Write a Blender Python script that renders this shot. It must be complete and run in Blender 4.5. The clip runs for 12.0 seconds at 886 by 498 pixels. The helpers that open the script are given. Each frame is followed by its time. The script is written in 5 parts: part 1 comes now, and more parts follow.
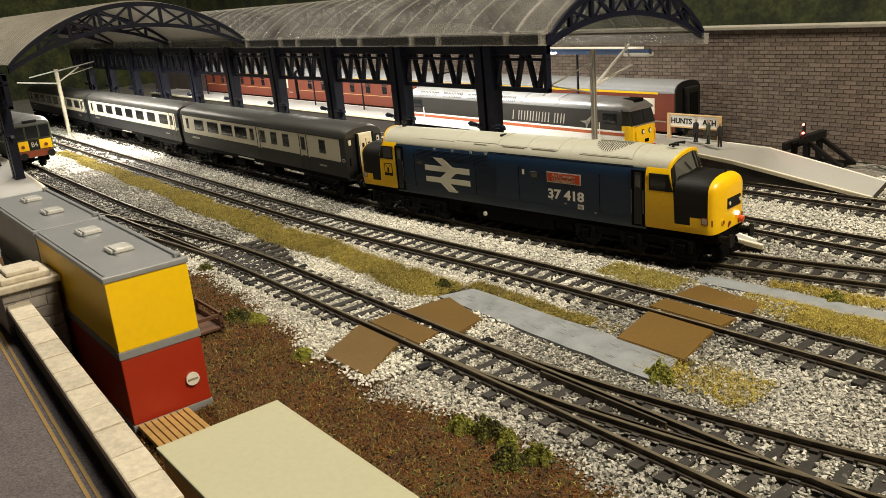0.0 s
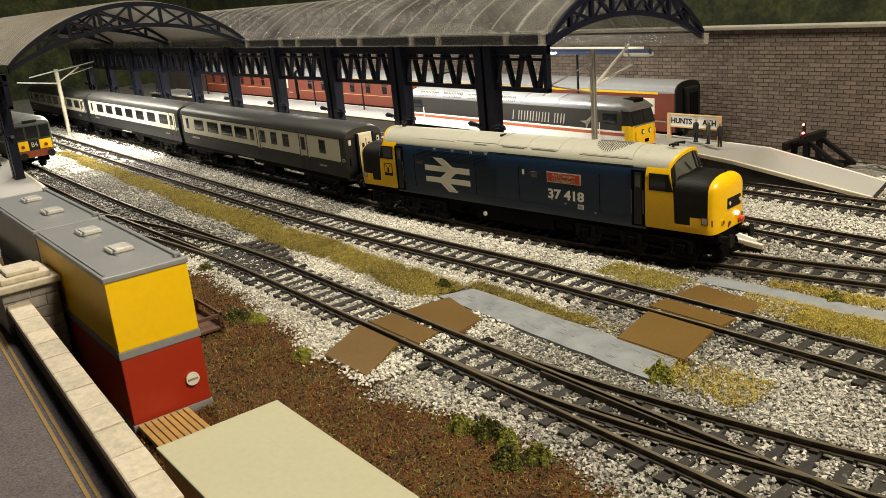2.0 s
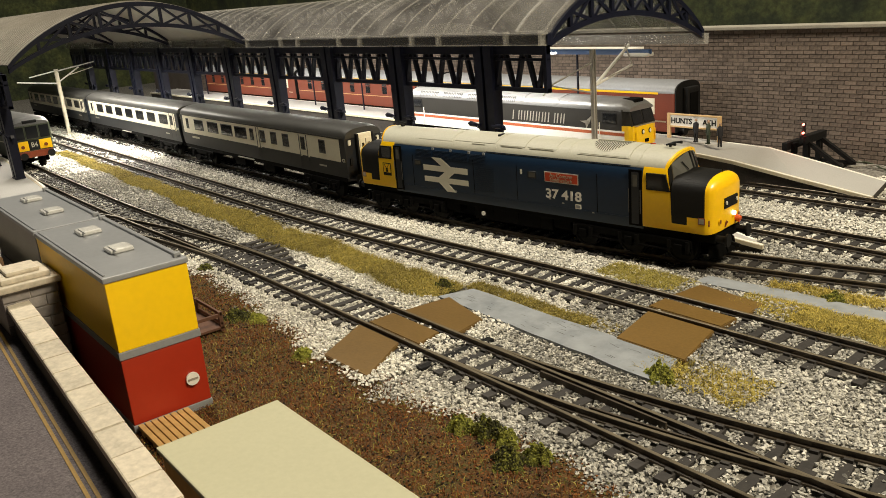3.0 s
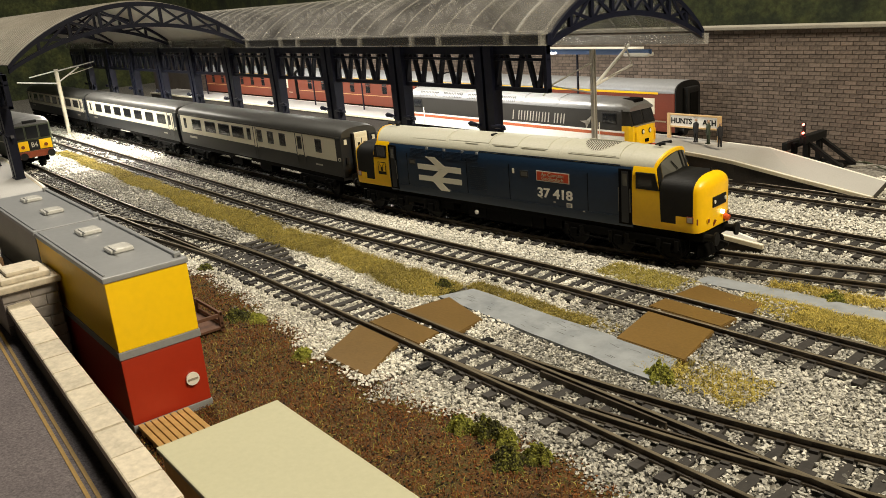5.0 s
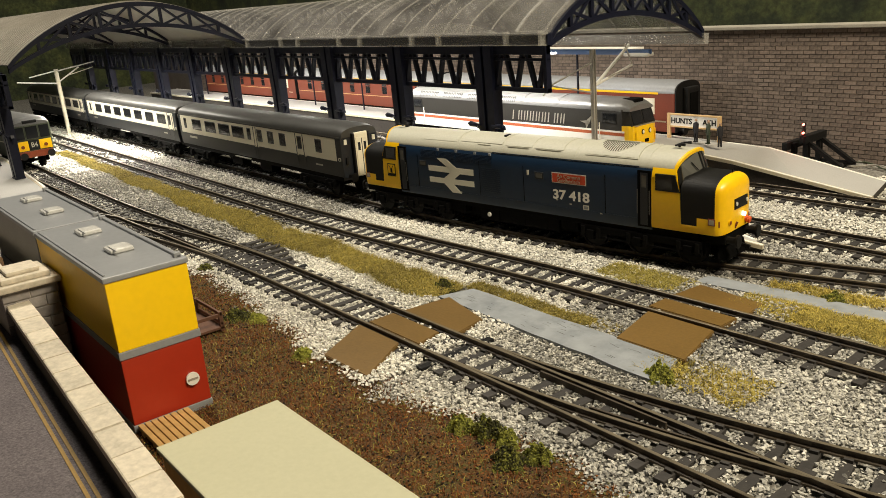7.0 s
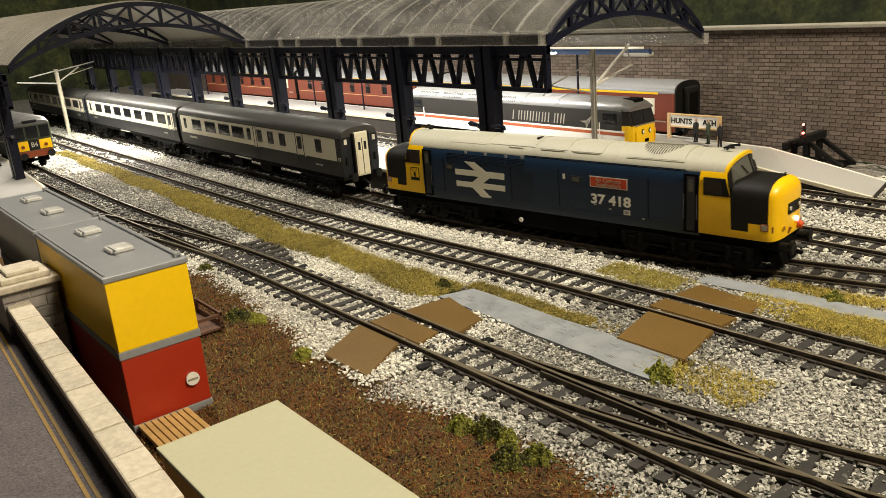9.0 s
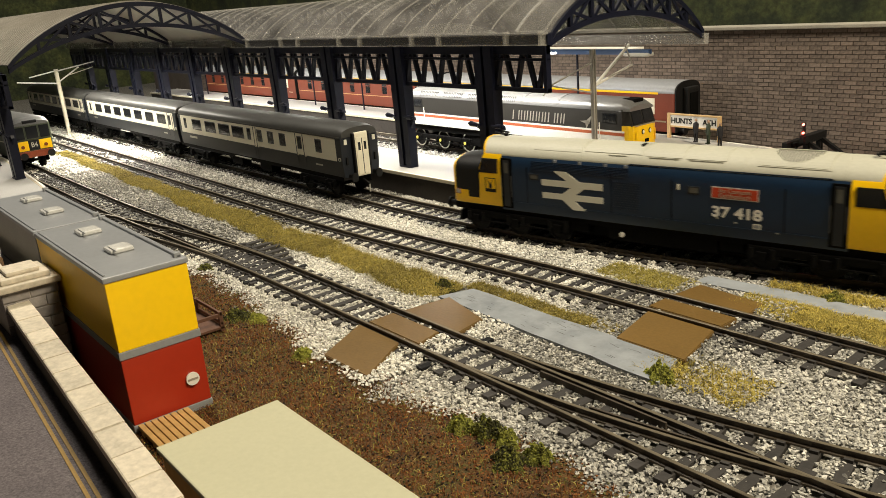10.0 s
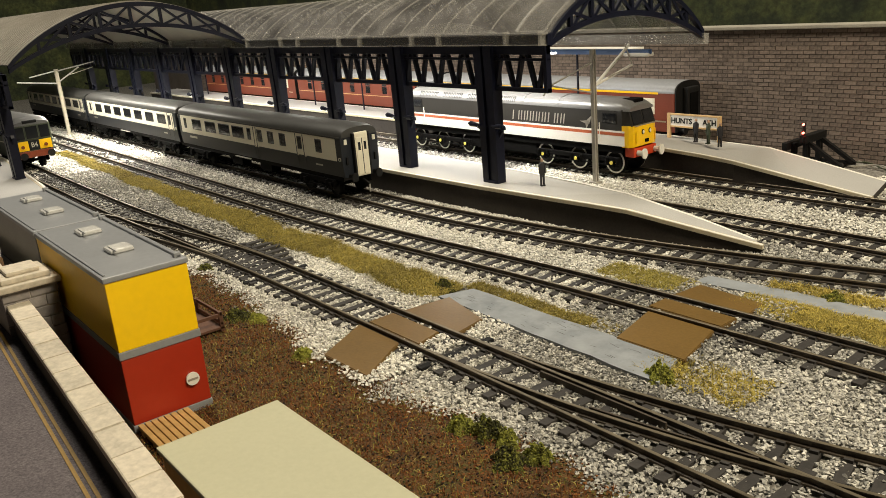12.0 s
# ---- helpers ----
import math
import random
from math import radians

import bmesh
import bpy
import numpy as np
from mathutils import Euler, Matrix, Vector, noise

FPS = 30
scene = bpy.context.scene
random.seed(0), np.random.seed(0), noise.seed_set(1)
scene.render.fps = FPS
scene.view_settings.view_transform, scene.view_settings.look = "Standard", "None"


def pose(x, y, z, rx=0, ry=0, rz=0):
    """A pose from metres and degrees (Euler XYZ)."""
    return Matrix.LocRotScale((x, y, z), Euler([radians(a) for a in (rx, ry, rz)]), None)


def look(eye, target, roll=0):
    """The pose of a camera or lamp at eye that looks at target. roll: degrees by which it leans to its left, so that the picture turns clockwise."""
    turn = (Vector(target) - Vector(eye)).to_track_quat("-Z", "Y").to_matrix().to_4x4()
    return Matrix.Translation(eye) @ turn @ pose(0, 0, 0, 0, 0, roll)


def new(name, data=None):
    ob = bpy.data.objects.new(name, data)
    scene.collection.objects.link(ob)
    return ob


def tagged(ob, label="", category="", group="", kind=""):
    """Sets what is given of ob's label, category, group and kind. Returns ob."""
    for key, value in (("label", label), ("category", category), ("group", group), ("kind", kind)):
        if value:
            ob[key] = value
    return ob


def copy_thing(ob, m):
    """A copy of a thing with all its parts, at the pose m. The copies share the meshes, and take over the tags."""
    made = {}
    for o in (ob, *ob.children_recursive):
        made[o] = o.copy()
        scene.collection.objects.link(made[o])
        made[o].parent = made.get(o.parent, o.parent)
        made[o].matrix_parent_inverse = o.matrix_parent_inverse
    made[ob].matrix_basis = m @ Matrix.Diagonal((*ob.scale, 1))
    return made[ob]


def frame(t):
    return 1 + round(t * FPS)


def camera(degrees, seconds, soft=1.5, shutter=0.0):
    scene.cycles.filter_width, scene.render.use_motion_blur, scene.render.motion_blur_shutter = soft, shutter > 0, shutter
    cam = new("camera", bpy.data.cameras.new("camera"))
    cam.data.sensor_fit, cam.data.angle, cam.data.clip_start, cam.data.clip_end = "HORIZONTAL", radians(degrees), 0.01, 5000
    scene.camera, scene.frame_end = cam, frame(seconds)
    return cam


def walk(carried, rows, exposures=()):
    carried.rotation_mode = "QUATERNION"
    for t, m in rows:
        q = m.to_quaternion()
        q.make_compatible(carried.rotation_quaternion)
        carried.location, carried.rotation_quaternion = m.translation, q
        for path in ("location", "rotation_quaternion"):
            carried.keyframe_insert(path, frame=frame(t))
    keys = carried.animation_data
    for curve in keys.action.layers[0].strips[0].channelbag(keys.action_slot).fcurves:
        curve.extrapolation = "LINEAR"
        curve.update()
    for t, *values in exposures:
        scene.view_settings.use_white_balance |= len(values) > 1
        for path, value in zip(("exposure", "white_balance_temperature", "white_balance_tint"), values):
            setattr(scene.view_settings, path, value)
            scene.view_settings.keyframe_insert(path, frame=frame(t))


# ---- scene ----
# camera: stands still
cam = camera(56.78, 12.0, soft=0.7, shutter=0.5)
EYE = Vector((0, 0, 0.12555))
PITCH, ROLL = radians(17.26), -4.81
AIM = EYE + Vector((-0.79390 * math.cos(PITCH), 0.60805 * math.cos(PITCH), -math.sin(PITCH)))
VIEW = look(EYE, AIM, ROLL)
walk(cam, [(0, VIEW), (12.0, VIEW)], exposures=[(0, 0.03), (3.0, 0.05), (5.0, 0.09), (9.0, 0.10), (10.0, 0.11), (10.6, 0.02), (11.2, -0.06), (12.0, -0.07)])

# ---- light: a dim warm room, one ceiling lamp, strip lamps under the station roofs ----
world = bpy.data.worlds.new("room")
world.use_nodes = True
world.node_tree.nodes["Background"].inputs[0].default_value = (1.0, 0.86, 0.66, 1)
world.node_tree.nodes["Background"].inputs[1].default_value = 0.018
scene.world = world
K = 0.001


def area(name, x, y, z, sx, sy, watts, colour, aim=None, spread=180):
    d = bpy.data.lights.new(name, "AREA")
    d.shape, d.size, d.size_y, d.energy, d.color = "RECTANGLE", sx * K, sy * K, watts, colour
    d.spread = radians(spread)
    ob = new(name, d)
    ob.matrix_world = look(Vector((x, y, z)) * K, Vector(aim or (x + 0.01, y, 0)) * K)
    return ob


area("ceiling_lamp", 340, 285, 730, 200, 200, 9.8, (1.0, 0.865, 0.63), (-200, 270, 0))
area("ceiling_lamp", -700, 200, 860, 200, 200, 7.4, (1.0, 0.92, 0.78), (-720, 280, 0))
area("station_strip", -760, 395, 80, 760, 8, 1.5, (1.0, 0.95, 0.86))
area("shed_strip", -860, 236, 108, 260, 20, 0.8, (1.0, 0.93, 0.80), spread=150)


# ---- materials ----
def mat(name, colour, rough=0.6, metal=0.0, var=0.25, grain=900, coarse=60, bump=0.15, alpha=1.0, glow=None, coat=0.0, spec=0.5, island=False):
    m = bpy.data.materials.new(name)
    m.use_nodes = True
    nt = m.node_tree
    b = nt.nodes["Principled BSDF"]
    b.inputs["Roughness"].default_value, b.inputs["Metallic"].default_value = rough, metal
    b.inputs["Alpha"].default_value, b.inputs["Coat Weight"].default_value = alpha, coat
    b.inputs["Specular IOR Level"].default_value = spec
    tc = nt.nodes.new("ShaderNodeTexCoord")
    n1, n2 = nt.nodes.new("ShaderNodeTexNoise"), nt.nodes.new("ShaderNodeTexNoise")
    n1.inputs["Scale"].default_value, n2.inputs["Scale"].default_value = grain, coarse
    n1.inputs["Detail"].default_value, n2.inputs["Detail"].default_value = 4, 5
    for nn in (n1, n2):
        nt.links.new(tc.outputs["Object"], nn.inputs["Vector"])
    add = nt.nodes.new("ShaderNodeMath")
    add.operation = "ADD"
    nt.links.new(n1.outputs[0], add.inputs[0])
    nt.links.new(n2.outputs[0], add.inputs[1])
    last = add
    if island:
        g = nt.nodes.new("ShaderNodeNewGeometry")
        oi = nt.nodes.new("ShaderNodeObjectInfo")
        a2, a3, a4 = (nt.nodes.new("ShaderNodeMath") for _ in range(3))
        a2.operation, a3.operation, a4.operation = "ADD", "MULTIPLY_ADD", "ADD"
        nt.links.new(g.outputs["Random Per Island"], a2.inputs[0])
        nt.links.new(oi.outputs["Random"], a2.inputs[1])
        nt.links.new(a2.outputs[0], a3.inputs[0])
        a3.inputs[1].default_value, a3.inputs[2].default_value = island, -island
        nt.links.new(add.outputs[0], a4.inputs[0])
        nt.links.new(a3.outputs[0], a4.inputs[1])
        last = a4
    ramp = nt.nodes.new("ShaderNodeMapRange")
    ramp.inputs[1].default_value, ramp.inputs[2].default_value = 0.6, 1.4
    ramp.inputs[3].default_value, ramp.inputs[4].default_value = 1 - var, 1 + var
    nt.links.new(last.outputs[0], ramp.inputs[0])
    mul = nt.nodes.new("ShaderNodeVectorMath")
    mul.operation = "SCALE"
    mul.inputs[0].default_value = colour
    nt.links.new(ramp.outputs[0], mul.inputs["Scale"])
    nt.links.new(mul.outputs[0], b.inputs["Base Color"])
    if bump:
        bp = nt.nodes.new("ShaderNodeBump")
        bp.inputs["Strength"].default_value, bp.inputs["Distance"].default_value = bump, 0.0006
        nt.links.new(n1.outputs[0], bp.inputs["Height"])
        nt.links.new(bp.outputs[0], b.inputs["Normal"])
    if glow:
        b.inputs["Emission Color"].default_value = (*glow[0], 1)
        b.inputs["Emission Strength"].default_value = glow[1]
    return m


def mottled(name, cols, scale, rough=0.9, bump=0.5, fine=1500, depth=0.4):
    """Several colours in patches, with a fine relief."""
    m = mat(name, cols[0], rough, bump=0, var=0.3)
    nt = m.node_tree
    b = nt.nodes["Principled BSDF"]
    tc = next(n for n in nt.nodes if n.type == "TEX_COORD")
    no, f = nt.nodes.new("ShaderNodeTexNoise"), nt.nodes.new("ShaderNodeTexNoise")
    no.inputs["Scale"].default_value, no.inputs["Detail"].default_value, no.inputs["Roughness"].default_value = scale, 8, 0.75
    f.inputs["Scale"].default_value, f.inputs["Detail"].default_value = fine, 3
    nt.links.new(tc.outputs["Object"], no.inputs["Vector"])
    nt.links.new(tc.outputs["Object"], f.inputs["Vector"])
    r = nt.nodes.new("ShaderNodeValToRGB")
    while len(r.color_ramp.elements) < len(cols):
        r.color_ramp.elements.new(0.5)
    for i, (el, c) in enumerate(zip(r.color_ramp.elements, cols)):
        el.position, el.color = 0.30 + 0.42 * i / (len(cols) - 1), (*c, 1)
    nt.links.new(no.outputs[0], r.inputs[0])
    mr, mx = nt.nodes.new("ShaderNodeMapRange"), nt.nodes.new("ShaderNodeVectorMath")
    mr.inputs[1].default_value, mr.inputs[2].default_value, mr.inputs[3].default_value, mr.inputs[4].default_value = 0.3, 0.7, 1 - depth, 1 + depth
    mx.operation = "SCALE"
    nt.links.new(f.outputs[0], mr.inputs[0])
    nt.links.new(r.outputs[0], mx.inputs[0])
    nt.links.new(mr.outputs[0], mx.inputs["Scale"])
    nt.links.new(mx.outputs[0], b.inputs["Base Color"])
    bp = nt.nodes.new("ShaderNodeBump")
    bp.inputs["Strength"].default_value, bp.inputs["Distance"].default_value = bump, 0.001
    nt.links.new(f.outputs[0], bp.inputs["Height"])
    nt.links.new(bp.outputs[0], b.inputs["Normal"])
    return m


M_BALLAST = mottled("ballast_bed", [(0.06, 0.056, 0.048), (0.18, 0.17, 0.15), (0.42, 0.41, 0.37)], 500, bump=1.0, fine=420)
M_STONE = mat("ballast_stone", (0.50, 0.487, 0.44), 0.75, var=0.7, grain=600, coarse=12, bump=0.2, island=0.5)
M_EARTH = mottled("turf", [(0.012, 0.007, 0.003), (0.055, 0.026, 0.006), (0.11, 0.050, 0.010), (0.055, 0.048, 0.009), (0.14, 0.042, 0.011)], 55, bump=1.0)
M_FLOCK = mat("flock", (0.120, 0.043, 0.009), 0.95, var=1.0, island=1.0, grain=120, coarse=45)
M_FLOCKG = mat("flock_green", (0.075, 0.075, 0.018), 0.95, var=0.8, island=0.8, grain=300, coarse=20)
M_GRASS = mat("dry_grass", (0.39, 0.31, 0.065), 0.85, var=0.55, island=0.6, grain=300, coarse=25, bump=0)
M_GRASSG = mat("olive_grass", (0.26, 0.22, 0.05), 0.85, var=0.5, island=0.6, grain=300, coarse=25, bump=0)
M_BUSH = mat("bush_foam", (0.15, 0.155, 0.022), 0.95, var=0.85, island=0.7, grain=300, coarse=40)
M_RAIL = mat("rail_side", (0.060, 0.047, 0.034), 0.62, 0.25, var=0.3, grain=300)
M_RAILTOP = mat("rail_top", (0.20, 0.17, 0.12), 0.40, 0.5, var=0.35, grain=200, coarse=30)
M_SLEEPER = mat("sleeper", (0.030, 0.027, 0.025), 0.7, var=0.4, grain=700, coarse=40, island=0.3)
M_SKYL = mat("skylight_plastic", (0.58, 0.58, 0.56), 0.16, var=0.15, coarse=200)
M_PLAT = mat("platform_top", (0.40, 0.395, 0.38), 0.75, var=0.12, grain=1500, coarse=20)
M_PLATEDGE = mat("platform_white", (0.80, 0.78, 0.71), 0.6, var=0.12, coarse=80)
M_COPING = mat("platform_coping", (0.52, 0.46, 0.33), 0.7, var=0.2, coarse=80)
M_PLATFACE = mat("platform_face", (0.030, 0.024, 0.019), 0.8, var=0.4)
M_NAVY = mat("navy_plastic", (0.006, 0.0075, 0.019), 0.45, var=0.25, grain=400, bump=0.05, spec=0.25)
M_CLEAR = mat("clear_roof", (0.21, 0.20, 0.185), 0.15, var=0.6, grain=60, coarse=14, alpha=0.38, bump=0.05)
M_CLOUDY = mat("cloudy_roof", (0.34, 0.32, 0.28), 0.35, var=0.2, grain=60, coarse=14, alpha=0.8, bump=0.05)
M_RIB = mat("clear_rib", (0.50, 0.49, 0.46), 0.12, var=0.15, alpha=0.4, spec=0.8)
M_GUTTER = mat("clear_gutter", (0.40, 0.39, 0.36), 0.1, var=0.1, alpha=0.16, spec=0.8)
M_BLUE = mat("loco_blue", (0.0055, 0.020, 0.049), 0.38, var=0.12, grain=400, coarse=30, bump=0.03, spec=0.45)
M_LOCOROOF = mat("loco_roof", (0.46, 0.455, 0.375), 0.55, var=0.10, grain=900, coarse=30, bump=0.05)
M_YELLOW = mat("warning_yellow", (0.92, 0.55, 0.002), 0.38, var=0.06, grain=500, coarse=40, bump=0.03, coat=0.2)
M_BLACK = mat("matt_black", (0.005, 0.005, 0.005), 0.6, var=0.3, spec=0.3)
M_UNDER = mat("underframe", (0.0018, 0.0017, 0.0016), 0.8, var=0.5, grain=300, spec=0.10)
M_GLASS = mat("dark_glass", (0.015, 0.016, 0.018), 0.08, var=0.1, bump=0)
M_GLASSG = mat("grey_glass", (0.10, 0.10, 0.09), 0.12, var=0.3, grain=100, bump=0)
M_WHITE = mat("white_paint", (0.78, 0.76, 0.70), 0.5, var=0.05)
M_CREAMW = mat("cream_arrow", (0.70, 0.68, 0.58), 0.5, var=0.05)
M_RED = mat("plate_red", (0.55, 0.055, 0.015), 0.45, var=0.1)
M_ORANGE = mat("buffer_orange", (0.66, 0.10, 0.02), 0.5, var=0.15)
M_RC = mat("reflector_red", (0.22, 0.05, 0.02), 0.3)
M_COACHB = mat("coach_blue", (0.008, 0.011, 0.017), 0.48, var=0.15, bump=0.03)
M_CREAM = mat("coach_cream", (0.74, 0.70, 0.56), 0.5, var=0.06, bump=0.03)
M_COACHR = mat("coach_roof", (0.042, 0.042, 0.040), 0.45, var=0.15, bump=0.05)
M_MAROON = mat("coach_maroon", (0.175, 0.034, 0.014), 0.45, var=0.12, bump=0.03)
M_ICGREY = mat("executive_grey", (0.020, 0.0185, 0.016), 0.45, var=0.15, bump=0.03)
M_ICROOF = mat("silver_roof", (0.17, 0.17, 0.168), 0.34, 0.25, var=0.15, bump=0.05)
M_ICRED = mat("stripe_red", (0.46, 0.11, 0.04), 0.45)
M_WHEEL = mat("wheel_dark", (0.005, 0.0046, 0.0042), 0.6, 0.1, spec=0.15)
M_RIM = mat("wheel_rim", (0.62, 0.60, 0.55), 0.3, 0.6)
M_HUB = mat("axle_yellow", (0.70, 0.60, 0.10), 0.5)
M_DMU = mat("dmu_green", (0.045, 0.055, 0.028), 0.45, var=0.2)
M_CYEL = mat("container_yellow", (0.95, 0.60, 0.0), 0.45, var=0.05, grain=400, coarse=25, bump=0.04)
M_CRED = mat("container_red", (0.36, 0.026, 0.008), 0.42, var=0.06, grain=400, coarse=25, bump=0.04)
M_CGREY = mat("container_grey", (0.245, 0.255, 0.27), 0.36, var=0.12, grain=500, coarse=25, bump=0.06)
M_CWALL = mat("container_pale_grey", (0.30, 0.29, 0.27), 0.5, var=0.12)
M_BEIGE = mat("beige_card", (0.42, 0.41, 0.28), 0.6, var=0.06, grain=700, coarse=14, bump=0.05)
M_WOOD = mat("pale_timber", (0.56, 0.36, 0.14), 0.65, var=0.2, grain=300, coarse=80)
M_BROWNW = mat("brown_timber", (0.10, 0.045, 0.025), 0.7, var=0.3)
M_BOARD = mat("crossing_board", (0.150, 0.089, 0.024), 0.42, var=0.22, grain=900, coarse=30, bump=0.08)
M_PATH = mottled("grey_plaster", [(0.17, 0.19, 0.21), (0.245, 0.265, 0.285), (0.27, 0.29, 0.305)], 45, bump=0.35, fine=160, depth=0.1)
M_STONEW = mat("coping_stone", (0.50, 0.45, 0.36), 0.75, var=0.3, grain=600, coarse=70, island=0.25)
M_BLOCK = mat("grey_block", (0.23, 0.21, 0.20), 0.8, var=0.3, grain=500, coarse=60, island=0.4)
M_MORTAR = mat("mortar", (0.36, 0.33, 0.29), 0.9, var=0.3)
# dark grey for grille lines and cracks, and for painted shade on the parapet
M_DARKSHADE = mat("dark_lines_and_shade", (0.05, 0.045, 0.04), 0.85, var=0.3)
M_ROAD = mottled("asphalt", [(0.065, 0.056, 0.062), (0.10, 0.086, 0.093), (0.125, 0.11, 0.116)], 18, bump=0.4)
M_YLINE = mat("road_yellow", (0.24, 0.15, 0.035), 0.7, var=0.25)
M_BRICK = mat("wall_brick", (0.158, 0.124, 0.102), 0.85, var=0.55, grain=500, coarse=11, bump=0.2, island=0.38)
M_JOINT = mat("wall_joint", (0.085, 0.07, 0.058), 0.9, var=0.3)
M_CAP = mat("wall_cap", (0.34, 0.32, 0.27), 0.8, var=0.2)
M_BACK = mottled("painted_woodland", [(0.006, 0.008, 0.004), (0.018, 0.026, 0.010), (0.05, 0.06, 0.018), (0.11, 0.11, 0.03)], 22, bump=0.2, fine=220)
M_MAST = mat("mast_metal", (0.40, 0.38, 0.33), 0.45, 0.3, var=0.15)
M_MASTW = mat("mast_pale", (0.72, 0.66, 0.54), 0.6, var=0.1)
M_AWN = mat("awning_blue", (0.04, 0.09, 0.22), 0.4, var=0.15)
M_SIGNW = mat("sign_timber", (0.62, 0.42, 0.20), 0.6, var=0.15)
M_TAN = mat("figure_tan", (0.40, 0.26, 0.17), 0.7)
M_FIG1 = mat("figure_dark", (0.014, 0.013, 0.016), 0.7)
M_FIG2 = mat("figure_green", (0.035, 0.05, 0.025), 0.7)
M_LEDR = mat("red_lamp", (0.8, 0.03, 0.02), 0.3, glow=((1.0, 0.03, 0.02), 45))
M_LEDW = mat("white_lamp", (0.9, 0.9, 0.85), 0.3, glow=((1.0, 0.92, 0.75), 2.5))
M_LEDS = mat("strip_lamp", (0.9, 0.9, 0.85), 0.3, glow=((1.0, 0.95, 0.85), 9))
M_BRASS = mat("brass_edge", (0.55, 0.50, 0.38), 0.3, 0.7)
M_PINK = mat("coach_lamp", (0.7, 0.25, 0.05), 0.3)


# ---- building helpers, all in millimetres ----
def part(name, bm, material, parent=None, label="", smooth=False):
    me = bpy.data.meshes.new(name)
    bmesh.ops.scale(bm, vec=(K, K, K), verts=bm.verts)
    bmesh.ops.recalc_face_normals(bm, faces=bm.faces)
    bm.to_mesh(me)
    bm.free()
    for mm in material if isinstance(material, (list, tuple)) else [material]:
        me.materials.append(mm)
    if smooth:
        me.shade_smooth()
        try:
            me.set_sharp_from_angle(angle=radians(35))
        except AttributeError:
            pass
    ob = new(name, me)
    ob.parent = parent
    if label:
        ob["label"] = label
    return ob


def shared(name, me, m, parent):
    ob = new(name, me)
    ob.parent = parent
    ob.matrix_basis = m
    return ob


def mm(x, y, z, rx=0, ry=0, rz=0):
    return pose(x * K, y * K, z * K, rx, ry, rz)


def thing(name, label, category, x=0, y=0, z=0, rz=0, group="", kind=""):
    ob = tagged(new(name), label, category, group, kind)
    ob.empty_display_size = 0.01
    ob.matrix_basis = mm(x, y, z, 0, 0, rz)
    return ob


def box(x0, x1, y0, y1, z0, z1, bevel=0.0, bm=None, m=None):
    bm = bm or bmesh.new()
    r = bmesh.ops.create_cube(bm, size=1.0)
    vs = r["verts"]
    bmesh.ops.scale(bm, vec=(x1 - x0, y1 - y0, z1 - z0), verts=vs)
    bmesh.ops.translate(bm, vec=((x0 + x1) / 2, (y0 + y1) / 2, (z0 + z1) / 2), verts=vs)
    if bevel:
        es = list({e for v in vs for e in v.link_edges})
        out = bmesh.ops.bevel(bm, geom=es, offset=bevel, segments=2, affect="EDGES", profile=0.6)
        vs = list({v for f in out["faces"] for v in f.verts} | {v for v in vs if v.is_valid})
    if m is not None:
        bmesh.ops.transform(bm, matrix=m, verts=vs)
    return bm


def bar(p, q, w, h=None, bm=None):
    """A square bar from p to q."""
    bm = bm or bmesh.new()
    p, q = Vector(p), Vector(q)
    r = bmesh.ops.create_cube(bm, size=1.0)
    d = q - p
    bmesh.ops.scale(bm, vec=(w, h or w, d.length), verts=r["verts"])
    bmesh.ops.transform(bm, matrix=Matrix.Translation((p + q) / 2) @ d.to_track_quat("Z", "Y").to_matrix().to_4x4(), verts=r["verts"])
    return bm


def cyl(p, q, r0, r1=None, seg=14, bm=None):
    bm = bm or bmesh.new()
    p, q = Vector(p), Vector(q)
    r = bmesh.ops.create_cone(bm, cap_ends=True, segments=seg, radius1=r0, radius2=r0 if r1 is None else r1, depth=(q - p).length)
    bmesh.ops.transform(bm, matrix=Matrix.Translation((p + q) / 2) @ (q - p).to_track_quat("Z", "Y").to_matrix().to_4x4(), verts=r["verts"])
    return bm


def loft(sections, bm=None, closed=True, caps=True):
    bm = bm or bmesh.new()
    rings = [[bm.verts.new(p) for p in s] for s in sections]
    n = len(rings[0])
    for a, b in zip(rings, rings[1:]):
        for i in range(n if closed else n - 1):
            j = (i + 1) % n
            bm.faces.new((a[i], a[j], b[j], b[i]))
    if caps and closed:
        bm.faces.new(rings[0])
        bm.faces.new(rings[-1])
    return bm


def prof(x, hw, zb, zc, zt, p=1.0, n=12, tuck=0.0):
    """A coach-like section at x: upright sides from zb to zc, then a rounded top up to zt."""
    pts = [(x, -hw + tuck, zb), (x, -hw, zb + (zc - zb) * 0.35)]
    for i in range(n + 1):
        a = math.pi * (1 - i / n)
        c, s = math.cos(a), math.sin(a)
        pts.append((x, math.copysign(abs(c) ** p, c) * hw, zc + (zt - zc) * abs(s) ** p))
    return pts + [(x, hw, zb + (zc - zb) * 0.35), (x, hw - tuck, zb)]


def arc_top(x, hw, zc, zt, p=1.0, n=14, lip=0.6):
    pts = []
    for i in range(n + 1):
        a = math.pi * (1 - i / n)
        c, s = math.cos(a), math.sin(a)
        pts.append((x, math.copysign(abs(c) ** p, c) * hw, zc + (zt - zc) * abs(s) ** p))
    return [(x, -hw, zc - lip)] + pts + [(x, hw, zc - lip)]


